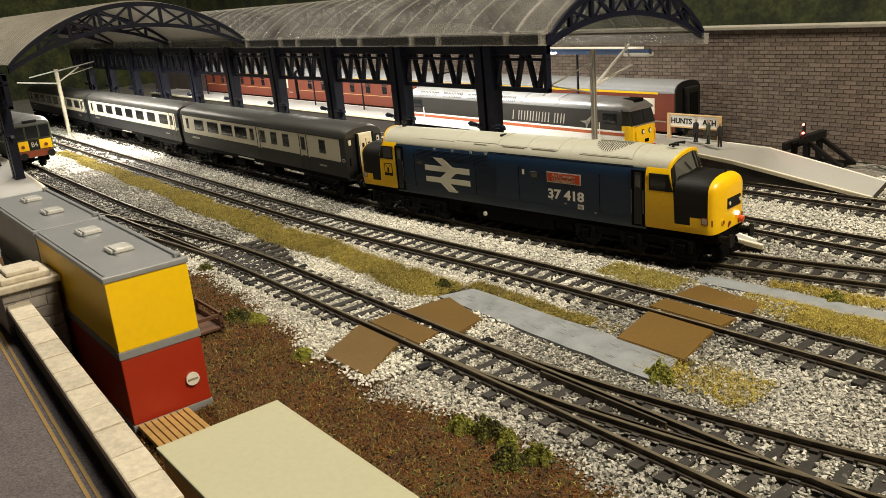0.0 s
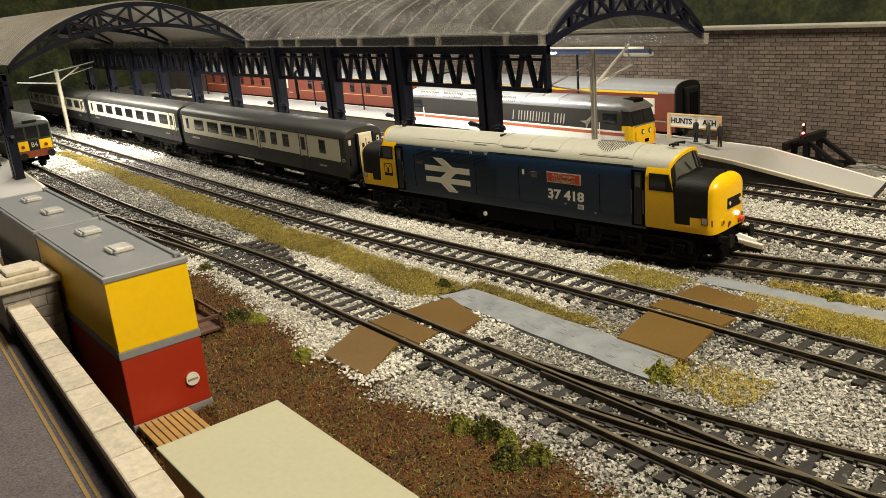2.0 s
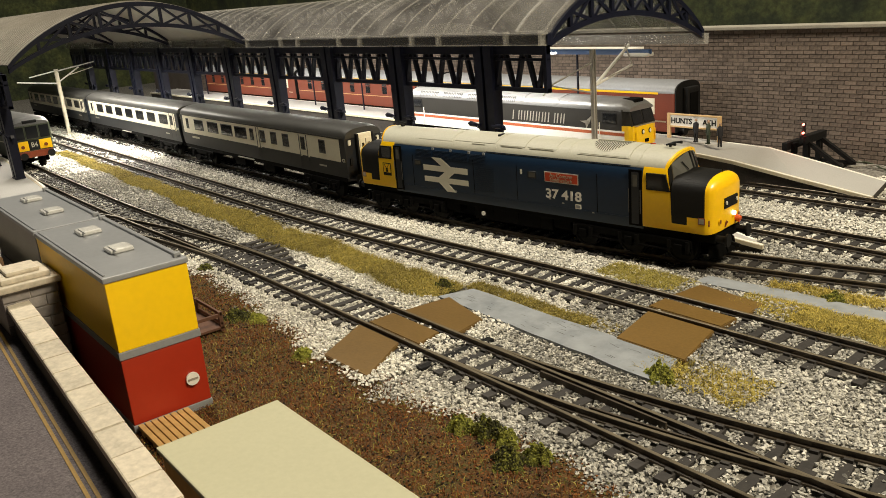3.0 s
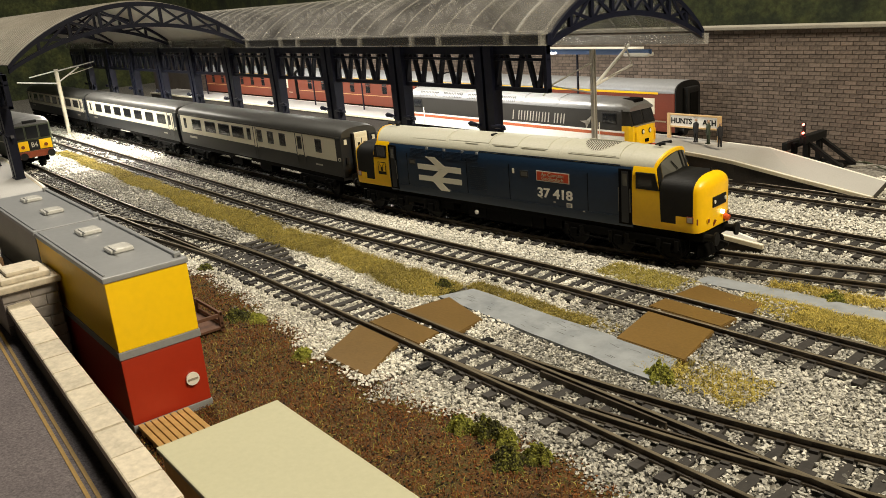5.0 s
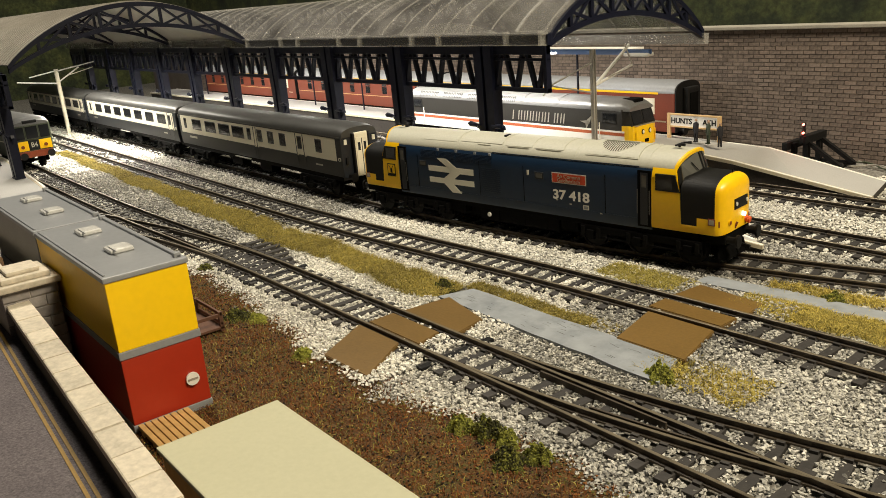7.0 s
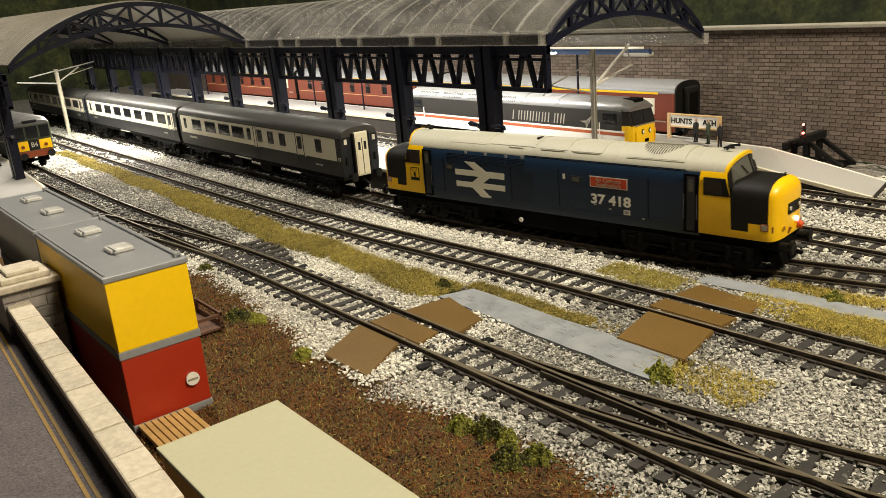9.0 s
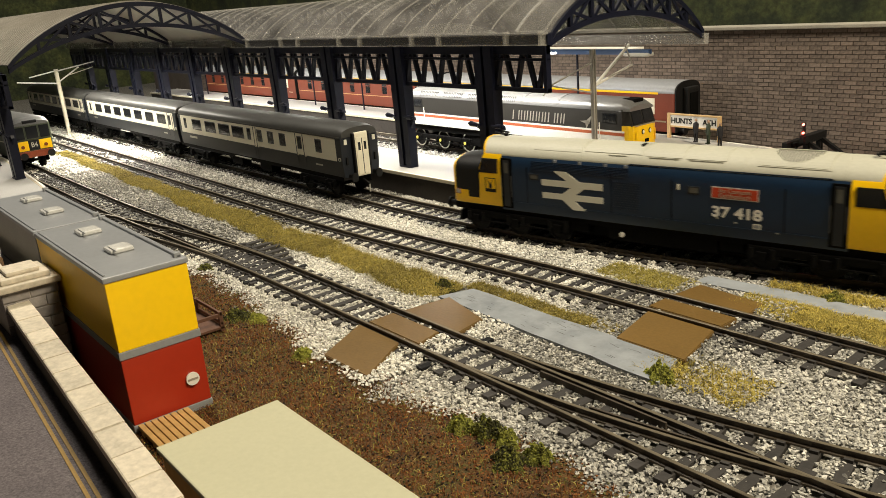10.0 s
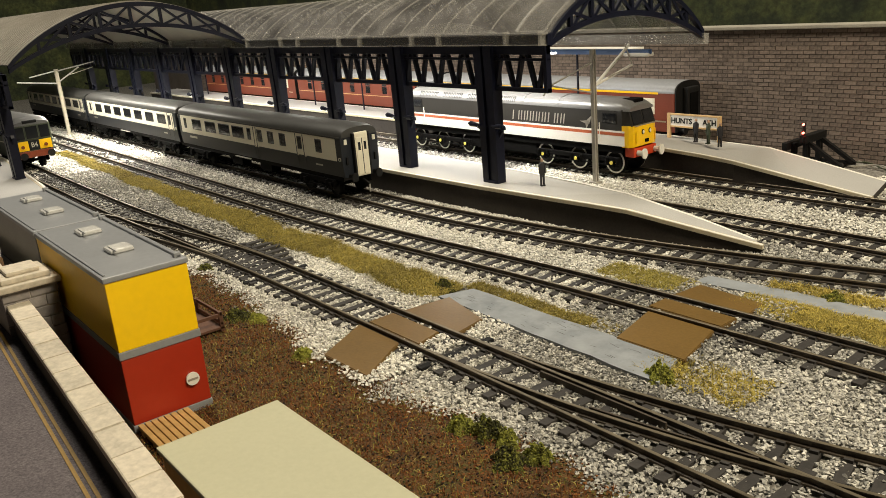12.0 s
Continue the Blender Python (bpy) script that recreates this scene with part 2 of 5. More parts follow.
def slab(pts, z0, z1, bm=None, ztop=None):
    """An upright prism over a plan outline; ztop gives a height per corner."""
    bm = bm or bmesh.new()
    lo = [bm.verts.new((x, y, z0)) for x, y in pts]
    hi = [bm.verts.new((x, y, ztop[i] if ztop else z1)) for i, (x, y) in enumerate(pts)]
    n = len(pts)
    bm.faces.new(lo[::-1])
    bm.faces.new(hi)
    for i in range(n):
        j = (i + 1) % n
        bm.faces.new((lo[i], lo[j], hi[j], hi[i]))
    return bm


def lettering(text, size, material, parent, m, name="lettering", stretch=1.0, shear=0.0, bold=0.022):
    d = bpy.data.curves.new(name, "FONT")
    d.body, d.size, d.align_x, d.align_y, d.extrude, d.shear = text, size * K, "CENTER", "CENTER", 0.00008, shear
    d.offset = size * K * bold
    d.materials.append(material)
    ob = new(name, d)
    ob.parent = parent
    ob.matrix_basis = m @ Matrix.Diagonal((stretch, 1, 1, 1))
    return ob


def mass(name, verts, faces, material, parent=None):
    """A large joined mesh from arrays, in millimetres."""
    me = bpy.data.meshes.new(name)
    v, f = np.asarray(verts, dtype=np.float32) * K, np.asarray(faces, dtype=np.int32)
    me.vertices.add(len(v))
    me.vertices.foreach_set("co", v.ravel())
    me.loops.add(f.size)
    me.loops.foreach_set("vertex_index", f.ravel())
    me.polygons.add(len(f))
    me.polygons.foreach_set("loop_start", np.arange(0, f.size, f.shape[1], dtype=np.int32))
    me.update(calc_edges=True)
    me.validate()
    me.shade_flat()
    me.materials.append(material)
    ob = new(name, me)
    ob.parent = parent
    return ob


rng = np.random.default_rng(4)


# ---- the lie of the tracks: v over u ----
def line_front(u):
    return 158.0 + 8.0 / (1 + np.exp(-(np.asarray(u, float) + 480) / 45.0))


def line_front_near(u):
    u = np.asarray(u, float)
    return 166.0 + np.where(u > -235, (u + 235) ** 2 / 1250.0, 0)


def line_front_far(u):
    u = np.asarray(u, float)
    return 166.0 - np.where(u < -335, (u + 335) ** 2 / 1750.0, 0)


def line_middle(u):
    u = np.asarray(u, float)
    return 230.0 + 19.0 / (1 + np.exp(-(u + 300) / 55.0))


def line_train(u):
    u = np.asarray(u, float)
    w = np.clip(u, -420, -60)
    return 281.0 + (w + 420) ** 2 / 1948.0 + np.maximum(u + 60, 0) * 0.3696


def line_siding(u):
    return 361.0 + 0 * np.asarray(u, float)


def line_express(u):
    return 425.5 + 0 * np.asarray(u, float)


def line_wall(u):
    return 505.0 + 0 * np.asarray(u, float)


# ---- ground ----
part("ground", slab([(-1700, -300), (400, -300), (400, 689), (-1700, 689)], -12, 0), M_BALLAST)
tagged(bpy.data.objects["ground"], "baseboard covered in pale grey ballast chippings", "ground", kind="structure")


def edge_v(u):
    base = np.interp(u, [-600, -430, -398, -366, -300, -258, -198, -184, -164, -139, -90, 200], [128, 136, 142, 145, 138, 133, 132, 138, 143, 142, 140, 138])
    return float(base) + 1.6 * math.sin(u * 0.13 + 1) + 1.0 * math.sin(u * 0.31)


turf_pts = [(u, edge_v(u)) for u in range(-520, 160, 6)]
part("ground", slab([(160, 20), *turf_pts[::-1], (-520, 52)], -1, 0.7), M_EARTH)
tagged(bpy.data.objects["ground.001"], "brown and green scattered turf on the baseboard", "ground", kind="structure")


# ---- tracks ----
def make_track(name, line, u0, u1, label, drop=0.0, pitch=8.4, rails=True, skip=None):
    t = thing(name, label, "railway track", group="railway tracks")
    us = np.arange(u0, u1 + 1, 6.0)
    vs = line(us)
    slope = np.gradient(vs, us)
    if rails:
        for side in (-1, 1):
            pts = [(u - side * 8.7 * math.sin(math.atan(s)), v + side * 8.7 * math.cos(math.atan(s)), 0) for u, v, s in zip(us, vs, slope)]
            sec = [[(x, y + a, z - drop * 0.2) for a, z in ((-1.1, 2), (-1.0, 2.5), (-0.35, 2.7), (-0.35, 3.6), (-0.6, 3.75), (-0.6, 4.35), (0.6, 4.35), (0.6, 3.75), (0.35, 3.6), (0.35, 2.7), (1.0, 2.5), (1.1, 2))] for x, y, z in pts]
            rail = part("rail", loft(sec), M_RAIL, t, "brown-painted rail")
            top = [[(x, y + a, z - drop * 0.2) for a, z in ((-0.6, 4.36), (-0.45, 4.5), (0.45, 4.5), (0.6, 4.36))] for x, y, z in pts]
            part("rail_head", loft(top), M_RAILTOP, rail, "worn metal running surface")
    bm = box(-1.65, 1.65, -15, 15, 0.2, 2.0, 0.25)
    for s in (-8.7, 8.7):
        for o in (-1.7, 1.7):
            box(-1.2, 1.2, s + o - 0.55, s + o + 0.55, 1.9, 2.9, 0, bm)
    first = part("sleeper", bm, M_SLEEPER, t)
    me = first.data
    n = int((u1 - u0) / pitch)
    for i in range(n):
        u = u0 + (i + 0.5) * pitch
        if skip and skip(u):
            continue
        v = float(line(u))
        a = math.degrees(math.atan((float(line(u + 1)) - float(line(u - 1))) / 2))
        m = mm(u, v, -drop, 0, 0, a + random.uniform(-1, 1))
        if i == 0:
            first.matrix_basis = m
        else:
            shared("sleeper", me, m, t)
    return t


TRACKS = [
    ("railway_track", line_front, -900, 100, "front running line of brown rail on black sleepers", 0.0),
    ("railway_track", line_middle, -1250, 100, "middle running line of brown rail on black sleepers", 0.0),
    ("railway_track", line_train, -1290, 120, "curved platform line of brown rail on black sleepers", 0.0),
    ("railway_track", line_siding, -700, 100, "bay line beside the ramped platform in pale ballast", 0.0),
    ("railway_track", line_express, -1200, 100, "line under the grey diesel locomotive in pale ballast", 0.0),
    ("railway_track", line_wall, -1200, -238, "short siding along the brick wall with a buffer stop", 0.0),
    ("turnout_branch", line_front_near, -222, 100, "diverging leg of a turnout in the front line", 0.35),
    ("turnout_branch", line_front_far, -600, -350, "diverging leg of a turnout beside the containers", 0.35),
]


def shares_timbers(name, line):
    """Where a branch still lies on the timbers of the line that it leaves."""
    return (lambda u: np.abs(line(u) - line_front(u)) < 6) if name == "turnout_branch" else None


for nm, fn, a, b, lab, drop in TRACKS:
    make_track(nm, fn, a, b, lab, drop, skip=shares_timbers(nm, fn))

# check rails and tie bar of the two turnouts
for u0, u1, off, ln in ((-178, -128, 6.6, line_front), (-150, -100, -6.6, line_front_near), (-475, -425, -6.4, line_front), (-478, -430, 6.6, line_front_far)):
    us = np.arange(u0, u1 + 1, 5.0)
    part("check_rail", loft([[(u, float(ln(u)) + off + a, z) for a, z in ((-0.4, 2), (-0.4, 4.2), (0.4, 4.2), (0.4, 2))] for u in us]), M_RAIL)
    tagged(bpy.context.scene.collection.objects[-1], "short brown check rail inside a turnout", "check rail", group="check rails")
for u, v in ((-214, 166), (-352, 166)):
    t = thing("tie_bar", "black plastic turnout tie bar across the track", "tie bar", u, v, 0, group="tie bars")
    part("bar", box(-1.5, 1.5, -17, 17, 1.0, 2.3, 0.3), M_BLACK, t)

for k in range(7):
    u = -360 - 8.6 * k
    t = thing("turnout_timber", "long black timber under the end of a turnout", "sleeper", u, 151 + 0.5 * k, 0, 4, group="turnout timbers")
    part("timber", box(-1.8, 1.8, 0, 31 + 2.2 * k, 0.3, 2.15, 0.25), M_SLEEPER, t)
    for y in (6.2, 23.6):
        part("chair", box(-1.3, 1.3, y - 1.6, y + 1.6, 2.1, 3.0, 0.2), M_SLEEPER, t)

# ---- platforms ----
ISLE_FRONT = [(-1290, 302.5), (-700, 302.5), (-465, 303), (-411, 304), (-357, 305.5), (-315, 308), (-278, 310.5), (-255, 313), (-222, 320), (-192, 330)]
ISLE_BACK = [(-200, 336), (-235, 338), (-276, 339), (-316, 343), (-359, 347), (-417, 349), (-1290, 349)]
ISLE_ZF = [16, 16, 16, 16, 16, 16, 16, 15.5, 10.5, 4.6]
ISLE_ZB = [4.6, 10, 15.5, 16, 16, 16, 16]


def platform(name, front, zf, back, zb, label, face_front=True):
    p = thing(name, label, "platform", kind="structure")
    bm = bmesh.new()
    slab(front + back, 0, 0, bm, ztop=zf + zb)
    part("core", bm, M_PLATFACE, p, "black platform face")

    def strip(pts, zs, w0, w1, h0, h1, mat_, nm, lab=""):
        # a strip along an edge, w mm inward from it
        sec = []
        for i, (x, y) in enumerate(pts):
            a, b = pts[max(0, i - 1)], pts[min(len(pts) - 1, i + 1)]
            d = Vector((b[0] - a[0], b[1] - a[1], 0)).normalized()
            nrm = Vector((-d.y, d.x, 0))
            q0, q1 = Vector((x, y, zs[i])) + nrm * w0, Vector((x, y, zs[i])) + nrm * w1
            sec.append([q0 + Vector((0, 0, h0)), q1 + Vector((0, 0, h0)), q1 + Vector((0, 0, h1)), q0 + Vector((0, 0, h1))])
        part(nm, loft(sec), mat_, p, lab)

    strip(front, zf, -1.2, 2.0, -1.6, 0.25, M_COPING, "coping", "weathered cream coping edge")
    strip(front, zf, -0.9, 0.7, 0.2, 0.5, M_PLATEDGE, "edge_line", "white painted edge line")
    strip(back, zb, -0.8, 1.2, -1.6, 0.3, M_PLATEDGE, "edge_line", "white painted edge line")
    bm = bmesh.new()
    slab(front + back, 0, 0, bm, ztop=[z + 0.12 for z in zf + zb])
    for v in bm.verts:
        if v.co.z < 0.05:
            v.co.z = 0.05
    vs = [v for v in bm.verts if v.co.z < 0.1]
    bmesh.ops.delete(bm, geom=vs, context="VERTS")
    part("surface", bm, M_PLAT, p, "smooth grey platform surface")
    return p


platform("platform_island", ISLE_FRONT, ISLE_ZF, ISLE_BACK, ISLE_ZB, "grey island platform with white edges ending in a ramp")
platform("platform_far", [(-1290, 446), (-335, 446), (-300, 440), (-273, 433.5), (-235, 434), (-192, 435)], [16, 16, 16, 15.8, 10.5, 4.6],
         [(-201, 472), (-240, 475), (-276, 478), (-300, 480), (-356, 486), (-1290, 487)], [4.6, 10.5, 15.8, 16, 16, 16], "grey far platform with white edges ending in a ramp")
platform("platform_front", [(-600, 60), (-601, 127), (-640, 131), (-809, 141), (-1290, 142)][1:], [16] * 4, [(-1290, 60), (-601, 60)], [16, 16], "grey front platform end with a white edge under the train shed")

# ---- brick wall at the back ----
wall = thing("wall_back", "tall brown brick retaining wall with courses of uneven tone", "wall", kind="structure")
part("core", box(-1500, 300, 529.15, 540, -5, 85), M_JOINT, wall, "recessed dark joints")
part("wall_cap", box(-1500, 300, 526.5, 543, 84.8, 87.2, 0.5), M_CAP, wall, "pale stone coping")
PB, CB = 8.0, 2.72
bv, bf, loose = [], [], []
for r in range(31):
    z = 0.3 + r * CB
    for i in range(-164, 26):
        x = i * PB + (PB / 2 if r % 2 else 0)
        if -312 < x < -238 and z > 8 and len(loose) < 280:
            loose.append((x, z))
            continue
        d = rng.uniform(0, 0.14)
        k = len(bv)
        x0, x1, z0, z1, y = x + 0.25, x + PB - 0.25, z + 0.2, z + CB - 0.18, 529.0 - d
        bv += [(x0, 529.5, z0), (x1, 529.5, z0), (x1, 529.5, z1), (x0, 529.5, z1), (x0 + .12, y, z0 + .1), (x1 - .12, y, z0 + .1), (x1 - .12, y, z1 - .1), (x0 + .12, y, z1 - .1)]
        bf += [(k + 4, k + 5, k + 6, k + 7), (k, k + 1, k + 5, k + 4), (k + 1, k + 2, k + 6, k + 5), (k + 2, k + 3, k + 7, k + 6), (k + 3, k, k + 4, k + 7)]
tagged(mass("brick_courses", bv, bf, M_BRICK, wall), kind="stuff")
bmb = box(0.25, PB - 0.25, -0.1, 0.45, 0.2, CB - 0.18, 0.08)
first = part("brick", bmb, M_BRICK, wall)
for i, (x, z) in enumerate(loose):
    m = mm(x, 529 - rng.uniform(0, 0.08), z)
    if i == 0:
        first.matrix_basis = m
    else:
        shared("brick", first.data, m, wall)
back = part("backdrop", box(-1900, 700, 690, 694, -12, 420), M_BACK)
tagged(back, "painted backscene board of dark woodland", "backdrop", kind="structure")
side = part("backdrop", box(-1694, -1690, -300, 689, -12, 420), M_BACK)
tagged(side, "painted backscene board closing the layout's end", "backdrop", kind="structure")


# ---- roofs of the station ----
def arch_pt(v0, z0, v1, z1, rise, k):
    return v0 + (v1 - v0) * k, z0 + (z1 - z0) * k + rise * (1 - (2 * k - 1) ** 2) ** 0.92


def arch_truss(parent, u, v0, z0, v1, z1, lo, hi, bays=8):
    for nm, rise, dz, w in (("lower_chord", lo, 0, 3.0), ("upper_chord", hi, 2.5, 3.4)):
        sec = []
        for i in range(33):
            y, z = arch_pt(v0, z0, v1, z1, rise, i / 32)
            z += dz
            sec.append([(u - 1.6, y, z - w / 2), (u + 1.6, y, z - w / 2), (u + 1.6, y, z + w / 2), (u - 1.6, y, z + w / 2)])
        ob = part(nm, loft(sec), M_NAVY, parent)
    for i in range(1, bays):
        k = i / bays
        a, b = arch_pt(v0, z0, v1, z1, lo, k), arch_pt(v0, z0, v1, z1, hi, k)
        part("post", bar((u, a[0], a[1]), (u, b[0], b[1] + 2), 2.2), M_NAVY, parent)
        c = arch_pt(v0, z0, v1, z1, hi, (i + 1) / bays) if i < bays - 1 else None
        if c:
            part("brace", bar((u, a[0], a[1]), (u, c[0], c[1] + 2), 1.7), M_NAVY, parent)
        d = arch_pt(v0, z0, v1, z1, hi, (i - 1) / bays) if i > 1 else None
        if d and 1 < i < bays - 0:
            part("brace", bar((u + 0.4, a[0], a[1]), (u + 0.4, d[0], d[1] + 2), 1.7), M_NAVY, parent)


def roof_sheet(parent, ua, ub, v0, z0, v1, z1, hi, material, name="roof_sheet", step=21.5, thick=0.8, rib=None):
    pts = [arch_pt(v0, z0, v1, z1, hi, i / 40) for i in range(41)]
    sec = lambda u, d: [(u, y, z + 4.6 + d) for y, z in pts] + [(u, y, z + 4.6 + d - thick) for y, z in pts[::-1]]
    sheet = part(name, loft([sec(ua, 0), sec(ub, 0)]), material, parent, "curved ribbed clear plastic sheet", smooth=True)
    u = ua
    while u <= ub + 0.1:
        w = 1.1 if abs((u - ua) % (step * 8)) < 0.1 else 0.28
        part("rib", loft([sec(u - w, 0.7), sec(u + w, 0.7)]), rib or M_RIB, sheet, smooth=True)
        u += step
    return sheet


def column(v, us, top):
    """Two-plate tapered columns with bracket lamps."""
    bm = bmesh.new()
    for o in (-4.2, 4.2):
        loft([[(o - 2.6 * k, -3.2 * k, z), (o + 2.6 * k, -3.2 * k, z), (o + 2.6 * k, 3.2 * k, z), (o - 2.6 * k, 3.2 * k, z)] for z, k in ((0, 0.95), (40, 1.05), (70, 1.25), (top, 1.3))], bm)
    box(-2.5, 2.5, -2, 2, 0, top, 0, bm)
    box(-5.5, 5.5, -3.8, 3.8, 0, 1.2, 0.2, bm)
    first = thing("canopy_column", "dark navy twin-plate roof column with bracket lamps standing on the platform", "column", us[0], v, 16.1, group="canopy columns")
    part("shaft", bm, M_NAVY, first)
    for s in (-1, 1):
        b = part("bracket", bar((s * 5, 0, 31), (s * 11, 0, 33), 2.4), M_NAVY, first)
        part("bracket_strut", bar((s * 5.5, 0, 26), (s * 9.5, 0, 31.4), 1.4), M_NAVY, b)
        part("bracket_lamp", cyl((s * 8.5, -4.0, 34.2), (s * 13.5, -4.0, 34.6), 1.3, 1.7, seg=10), M_NAVY, b)
        part("lamp_rod", cyl((s * 5, -4.0, 34.4), (s * 15.5, -4.0, 34.6), 0.7, seg=8), M_NAVY, b)
    for u in us[1:]:
        copy_thing(first, mm(u, v, 16.1))


column(318, [-359 - 86 * k for k in range(10)], 80)
column(127, [-694 - 86 * k for k in range(6)], 80)


def lattice(v, ua, ub, label):
    g = thing("lattice_girder", label, "girder")
    for nm, z0, z1 in (("top_chord", 90.5, 95.5), ("bottom_chord", 70.5, 73.0), ("middle_rail", 87.2, 88.6)):
        part(nm, box(ua, ub, v - 1.6, v + 1.6, z0, z1, 0.3), M_NAVY, g)
    u, i = ub - 2, 0
    while u > ua + 10:
        part("web_bar", bar((u, v, 91), (u - 5.6, v, 72), 2.5, 2.2), M_NAVY, g)
        part("web_bar", bar((u - 13.4, v, 91), (u - 7.8, v, 72), 2.5, 2.2), M_NAVY, g)
        u -= 17.2
        i += 1
    part("end_post", box(ub - 2.4, ub, v - 1.8, v + 1.8, 70.5, 95.5, 0.2), M_NAVY, g)
    return g


lattice(318, -1200, -310.5, "dark navy lattice girder between roof columns")
lattice(127, -1200, -664, "dark navy lattice girder of the front roof")

shed = thing("train_shed_roof", "long arched train shed roof of ribbed translucent plastic", "roof")
for u in (-664, -836, -1008):
    arch_truss(shed, u, 131, 97, 318, 97, 24, 37.5)
roof_sheet(shed, -1195, -664, 131, 97, 318, 97, 37.5, M_CLOUDY, step=8.6, rib=M_CLOUDY)
main = thing("station_roof", "arched station roof of clear ribbed plastic over two tracks", "roof")
for u in (-311, -479, -651, -823, -995):
    arch_truss(main, u, 319, 96, 455, 87, 15, 30)
roof_sheet(main, -1195, -310, 319, 97.5, 455, 87, 30, M_CLEAR)
g = part("gutter", box(-1195, -308.5, 313.5, 315, 95.8, 101.5, 0.3), M_GUTTER, main, "clear plastic gutter edge")
part("valance", box(-1195, -309, 316.4, 319.6, 95.5, 101.4, 0.2), M_NAVY, main, "dark navy valance under the eaves")
part("gutter_lip", box(-1195, -308.5, 312.8, 316.5, 101.0, 102.2, 0.3), M_RIB, g)
part("gutter_lip", box(-1195, -308.5, 313.2, 315.2, 95.4, 96.0, 0.2), M_RIB, g)
for k in range(22):
    u = -311 - k * 43 + (16 if k % 2 else 0)
    part("gutter_bracket", box(u - 0.9, u + 0.9, 312.2, 315.5, 95.5, 102.8, 0.3), M_RIB, g)
part("gutter", box(-1195, -308, 453, 458, 82.5, 89, 0.4), M_RIB, main, "white plastic gutter edge")
part("strip_lamp", box(-1140, -380, 393, 397, 82.5, 83.5), M_LEDS, main, "glowing white lamp strip")
part("strip_lamp", box(-890, -876, 235, 237, 112.5, 113.5), M_LEDS, shed, "glowing white lamp strip")

# blue awning over the far platform
aw = thing("platform_awning", "blue-edged platform awning with a pale lit underside", "awning")
part("fascia", box(-1190, -345, 447, 449.5, 76.5, 80.0, 0.3), M_AWN, aw)
part("deck", box(-1190, -372, 449.5, 476, 77.5, 79, 0.2), M_WHITE, aw, "white underside")
part("torn_end", box(-366, -345, 446, 452, 75.4, 77.8, 0.8), M_WHITE, aw, "chipped white end piece")
for k in range(8):
    u = -430 - 100 * k
    part("awning_post", box(u - 0.6, u + 0.6, 470.4, 471.6, 16, 77.5), M_NAVY, aw)


# ---- catenary masts ----
def mast(u, v, h, material, label, arm, w, rz=0):
    t = thing("catenary_mast", label, "mast", u, v, 1.5, rz, group="catenary masts")
    bm = box(-w / 2, w / 2, -w / 2, -w / 2 + 0.5, 0, h)
    box(-w / 2, w / 2, w / 2 - 0.5, w / 2, 0, h, 0, bm)
    box(-0.4, 0.4, -w / 2 + 0.4, w / 2 - 0.4, 0, h, 0, bm)
    part("post", bm, material, t)
    part("base_plate", box(-3, 3, -3, 3, -0.5, 1, 0.2), material, t)
    for nm, p, q, r in arm:
        # thicker struts go white: their being lit is put into the colour
        part(nm, cyl(p, q, r, seg=8), M_WHITE if r > 0.65 else material, t)
    return t


mast(-347, 394, 84, M_MAST, "grey metal overhead-line mast beside the bay line",
     [("strut", (0, 2, 62), (4, 30, 84), 1.0), ("strut", (0, 2, 62), (3, 34, 71), 0.9), ("strut", (3, 34, 71), (4, 26, 84), 0.5), ("steady_arm", (2, 12, 66), (3, 30, 69), 0.4),
      ("strut", (0, -2, 76), (-4, -34, 66), 0.5), ("strut", (0, -2, 58), (-4, -34, 66), 0.5), ("steady_arm", (-4, -34, 66), (-4, -40, 61), 0.4)], 2.7)
mast(-1046, 256, 76, M_MASTW, "cream overhead-line mast beside the coaches",
     [("strut", (0, -2, 60), (0, -44, 66), 0.8), ("strut", (0, -2, 74), (0, -30, 70), 0.7), ("strut", (0, 2, 62), (0, 26, 76), 0.8), ("strut", (0, 2, 74), (0, 44, 80), 0.7), ("steady_arm", (0, 14, 68), (0, 42, 74), 0.5)], 3.8)


# ---- rolling stock ----
def wheelset(parent, x, r=6.6, rim=M_WHEEL, hub=M_BLACK, name="wheelset"):
    w = part(name, cyl((0, -12, 0), (0, 12, 0), 1.1, seg=8), M_WHEEL, parent)
    w.matrix_basis = mm(x, 0, r)
    for s in (-1, 1):
        bm = cyl((0, s * 8.4, 0), (0, s * 10.6, 0), r, seg=24)
        cyl((0, s * 7.8, 0), (0, s * 8.4, 0), r + 0.5, seg=24, bm=bm)
        part("wheel", bm, M_WHEEL, w, smooth=True)
        bm = bmesh.new()
        n = 24
        sec = []
        for i in range(n):
            a = 2 * math.pi * i / n
            c, d = math.cos(a), math.sin(a)
            sec.append([(c * k, s * y, d * k) for k, y in ((r * 0.88, 10.5), (r * 0.88, 11.0), (r + 0.02, 11.0), (r + 0.02, 10.5))])
        sec.append(sec[0])
        part("tyre", loft(sec, caps=False), rim, w)
        part("hub", cyl((0, s * 10.6, 0), (0, s * (13.4 if hub is M_BLACK else 15.2), 0), 1.5, 1.2, seg=10), hub, w)
    return w


